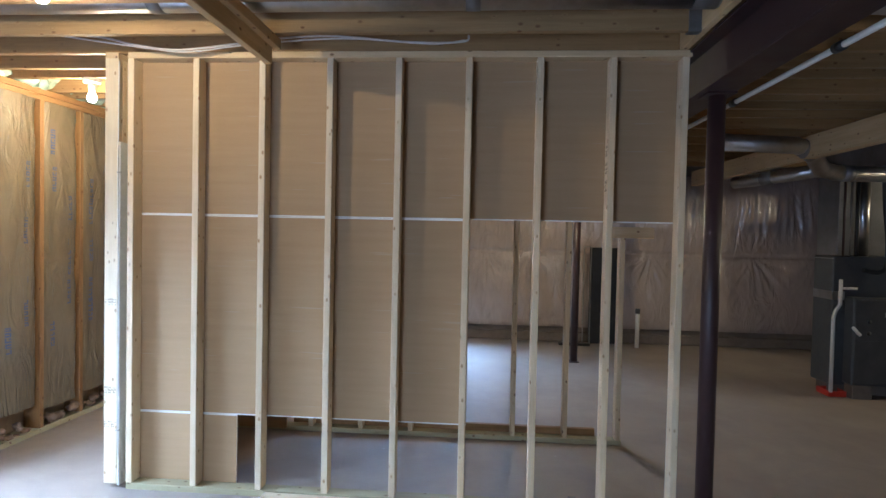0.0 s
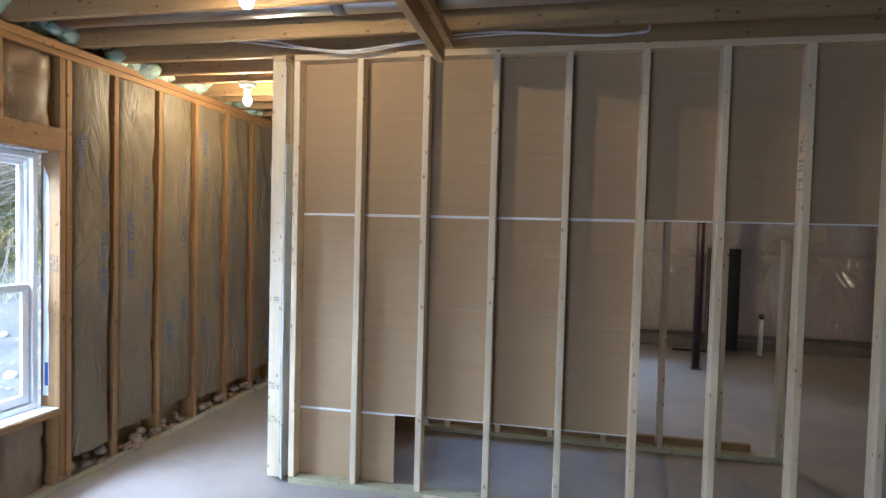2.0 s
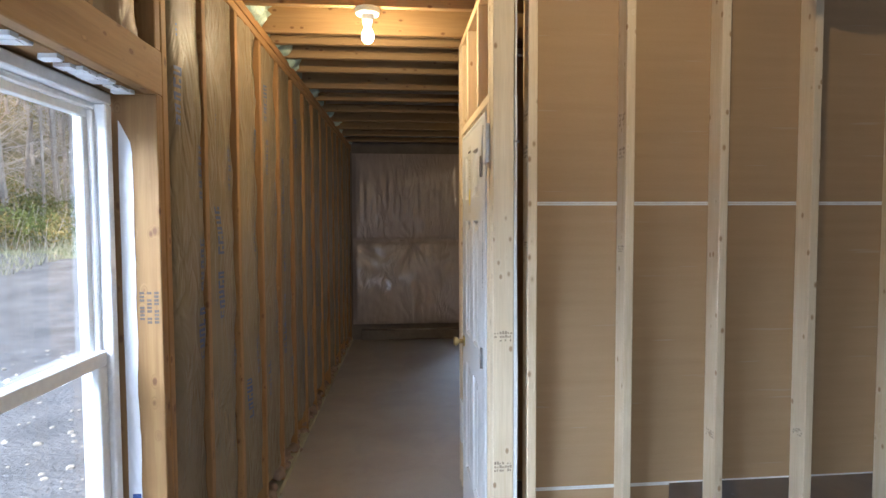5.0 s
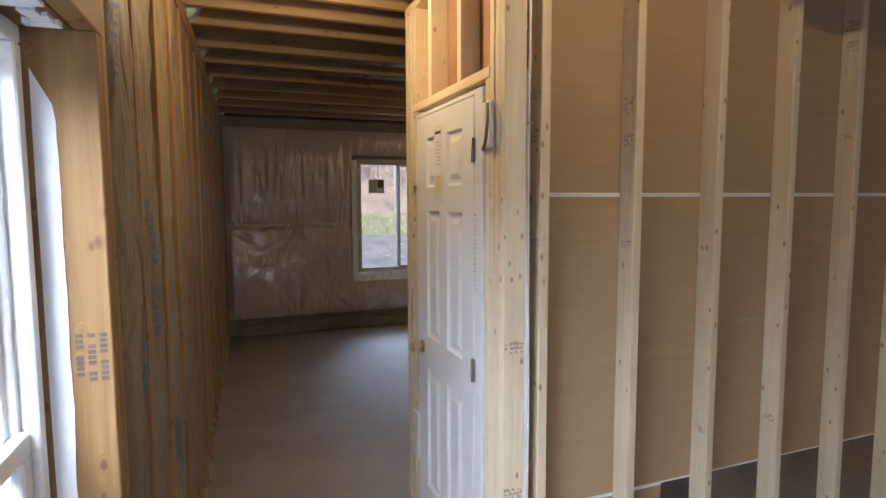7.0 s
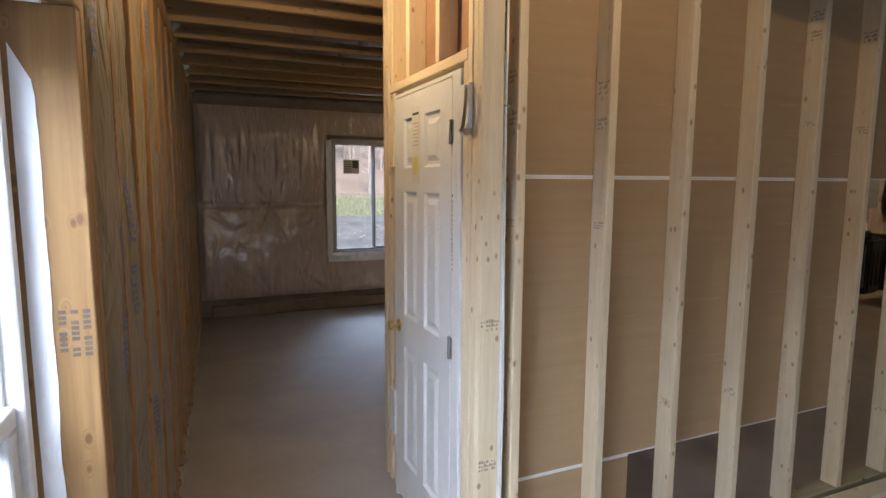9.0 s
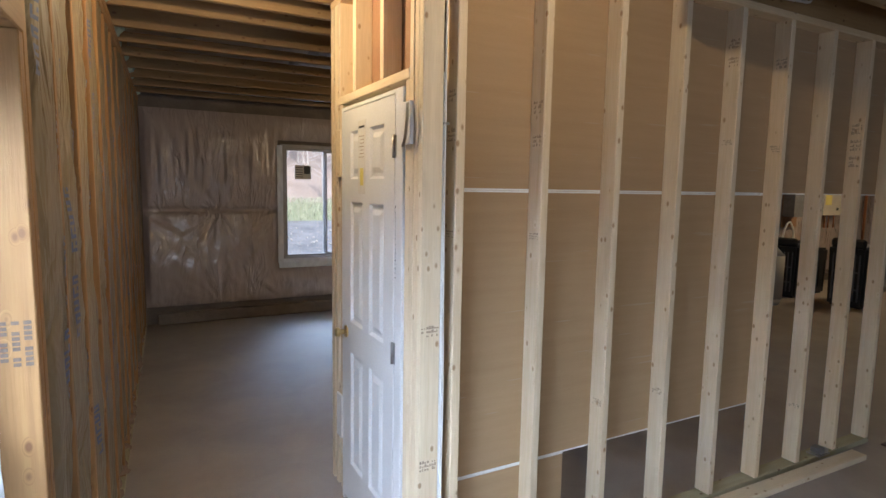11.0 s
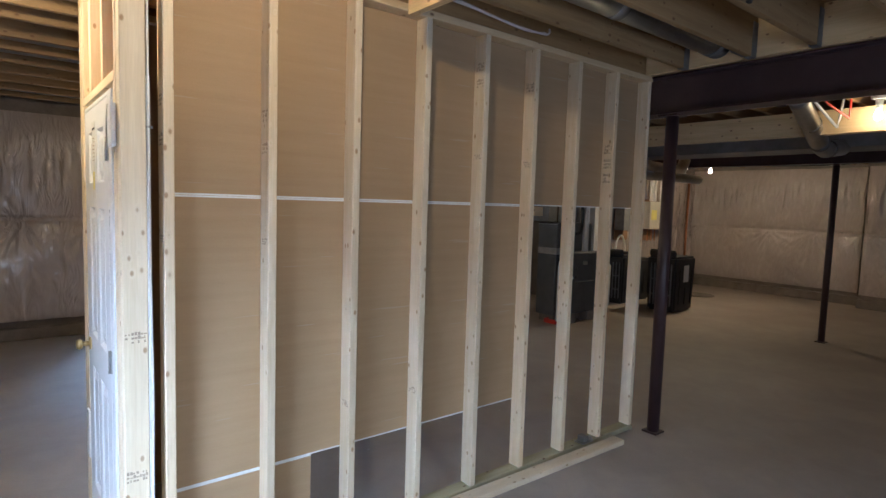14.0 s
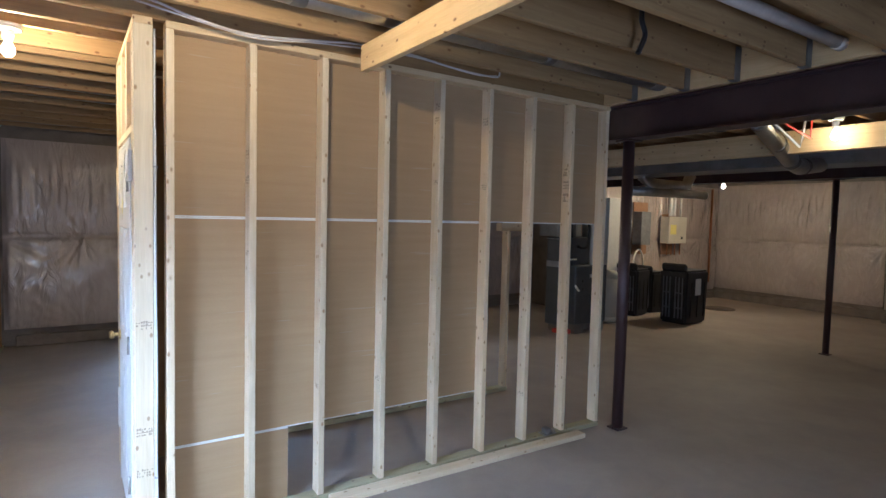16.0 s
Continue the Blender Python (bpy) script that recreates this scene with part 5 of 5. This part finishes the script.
for _ in range(2600):
    if rnd.random() < 0.6:
        x, y = -3.9 - 9 * rnd.random() ** 1.3, rnd.uniform(-2, 9)
    else:
        x, y = rnd.uniform(-6, 2), rnd.uniform(9.2, 16)
    s = rnd.choice((0.012, 0.015, 0.02, 0.03)) * rnd.uniform(0.6, 1.5)
    tmp = bmesh.new()
    bmesh.ops.create_icosphere(tmp, subdivisions=1, radius=s)
    for v in tmp.verts:
        v.co *= rnd.uniform(0.7, 1.2)
        v.co.z *= 0.6
    merge(bm, tmp, 0, Matrix.Translation((x, y, ground_z(x, y) + s * 0.2)))
tagged(part("stones", bm, ROCK), "scattered pale stones on the gravel yard", "stones", kind="stuff")
for x, y, s in ((-6.3, 5.0, 0.075), (-5.75, 5.15, 0.085), (-8.6, 6.9, 0.07)):
    bm = bmesh.new()
    bmesh.ops.create_icosphere(bm, subdivisions=3, radius=s)
    for v in bm.verts:
        v.co *= 1 + 0.35 * noise.noise(v.co * 7 + Vector((x, y, 0)))
        v.co.z *= 0.75
    o = part("boulder", bm, ROCK)
    o.location = (x, y, ground_z(x, y) + s * 0.4)
    tagged(o, "pale rough boulder on the gravel", "boulder", "boulders")


def leaf_cloud(bm, centre, r, n, size, rnd, mat=0, flat=1.0):
    c = Vector(centre)
    for _ in range(n):
        d = Vector((rnd.gauss(0, 1), rnd.gauss(0, 1), rnd.gauss(0, 1) * flat))
        p = c + d.normalized() * r * rnd.random() ** 0.5
        a = Vector((rnd.uniform(-1, 1), rnd.uniform(-1, 1), rnd.uniform(-1, 1))).normalized()
        b_ = a.cross(Vector((rnd.uniform(-1, 1), rnd.uniform(-1, 1), rnd.uniform(-1, 1)))).normalized()
        s = size * rnd.uniform(0.5, 1.3)
        f = bm.faces.new([bm.verts.new(p + s * (a * q + b_ * w)) for q, w in ((-1, 0), (0, -0.5), (1, 0), (0, 0.5))])
        f.material_index = mat


def tree(seed, h, crown_from, leafy):
    rnd = random.Random(seed)
    e = empty("tree", (0, 0, 0), "thin pale-barked tree at the edge of the woods", "tree", "woodland trees")
    bm = bmesh.new()
    leaves = bmesh.new()
    r0 = h * 0.0065 * rnd.uniform(0.7, 1.3)
    lean = Vector((rnd.uniform(-0.05, 0.05), rnd.uniform(-0.05, 0.05), 1))
    pts = [lean * (h * k / 7) + Vector((rnd.uniform(-0.06, 0.06), rnd.uniform(-0.06, 0.06), 0)) for k in range(8)]
    for k in range(7):
        add_cyl(bm, pts[k], pts[k + 1], r0 * (1 - k / 8), 7, r0 * (1 - (k + 1) / 8), caps=False)
    for _ in range(80):
        z = rnd.uniform(0.06, 0.97)
        i = min(6, int(z * 7))
        base = pts[i].lerp(pts[i + 1], z * 7 - i)
        a = rnd.uniform(0, math.tau)
        ln = rnd.uniform(0.6, 1.9) * (1.15 - z)
        tip = base + Vector((math.cos(a) * ln, math.sin(a) * ln, ln * rnd.uniform(0.2, 0.9)))
        add_cyl(bm, base, tip, r0 * 0.2, 3, r0 * 0.05, caps=False)
        for _ in range(3):
            q = base.lerp(tip, rnd.uniform(0.4, 0.9))
            add_cyl(bm, q, q + Vector((rnd.uniform(-0.5, 0.5), rnd.uniform(-0.5, 0.5), rnd.uniform(0, 0.5))), 0.008, 3, 0.003, caps=False)
        if leafy and z > crown_from:
            leaf_cloud(leaves, tip, 0.6, leafy, 0.06, rnd)
    part("trunk", bm, BARK, e)
    part("crown", leaves, AUTUMN if seed % 2 else LEAF, e)
    return e


trees = [tree(20 + k, 11 + k % 3 * 2, 0.3, (34, 10, 50, 18)[k % 4]) for k in range(6)]
rnd = random.Random(9)
spots = []
for _ in range(200):
    spots.append((-15.5 - 22 * rnd.random() ** 1.3, rnd.uniform(6, 42)))
for _ in range(90):
    spots.append((rnd.uniform(-14, 14), 25 + 20 * rnd.random() ** 1.3))
for i, (x, y) in enumerate(spots):
    m = Matrix.Translation((x, y, ground_z(x, y) - 0.1)) @ Matrix.Rotation(rnd.uniform(0, 6.28), 4, "Z")
    if i < 6:
        trees[i].matrix_basis = m
    else:
        copy_thing(trees[i % 6 if i < 200 else 1], m)


def shrub(seed):
    rnd = random.Random(seed)
    e = empty("shrub", (0, 0, 0), "wild green undergrowth at the edge of the woods", "shrub", "woodland shrubs")
    bm = bmesh.new()
    for _ in range(16):
        c = (rnd.uniform(-1.2, 1.2), rnd.uniform(-1.2, 1.2), rnd.uniform(0.1, 1.1))
        leaf_cloud(bm, c, 0.45, 70, 0.055, rnd, 0 if rnd.random() < 0.75 else 1, 0.7)
    part("foliage", bm, [LEAF, AUTUMN], e)
    bm = bmesh.new()
    for _ in range(14):
        a = Vector((rnd.uniform(-0.7, 0.7), rnd.uniform(-0.7, 0.7), -0.1))
        add_cyl(bm, a, a + Vector((rnd.uniform(-0.4, 0.4), rnd.uniform(-0.4, 0.4), rnd.uniform(0.6, 1.5))), 0.012, 4, 0.004, caps=False)
    part("stems", bm, BARK, e)
    return e


shrubs = [shrub(k) for k in range(4)]
spots = [(-13.2 - 3.0 * rnd.random() - 2 * (k % 3), rnd.uniform(1, 30)) for k in range(90)]
for i, (x, y) in enumerate(spots):
    m = Matrix.Translation((x, y, ground_z(x, y) - 0.05)) @ Matrix.Rotation(rnd.uniform(0, 6.28), 4, "Z")
    if i < 4:
        shrubs[i].matrix_basis = m
    else:
        copy_thing(shrubs[i % 4], m)
bm = bmesh.new()
for _ in range(16000):
    if rnd.random() < 0.55:
        x, y = -11.6 - 3.5 * rnd.random(), rnd.uniform(0, 26)
    else:
        x, y = rnd.uniform(-9, 5), rnd.uniform(17.3, 26)
    z = ground_z(x, y)
    a = rnd.uniform(0, 3.14)
    h = rnd.uniform(0.06, 0.22)
    dx, dy = 0.02 * math.cos(a), 0.02 * math.sin(a)
    bm.faces.new([bm.verts.new(p) for p in ((x - dx, y - dy, z - 0.02), (x + dx, y + dy, z - 0.02), (x + rnd.uniform(-0.08, 0.08), y + rnd.uniform(-0.08, 0.08), z + h))])
tagged(part("grass", bm, GRASSM), "rough grass between the gravel and the woods", "grass", kind="stuff")
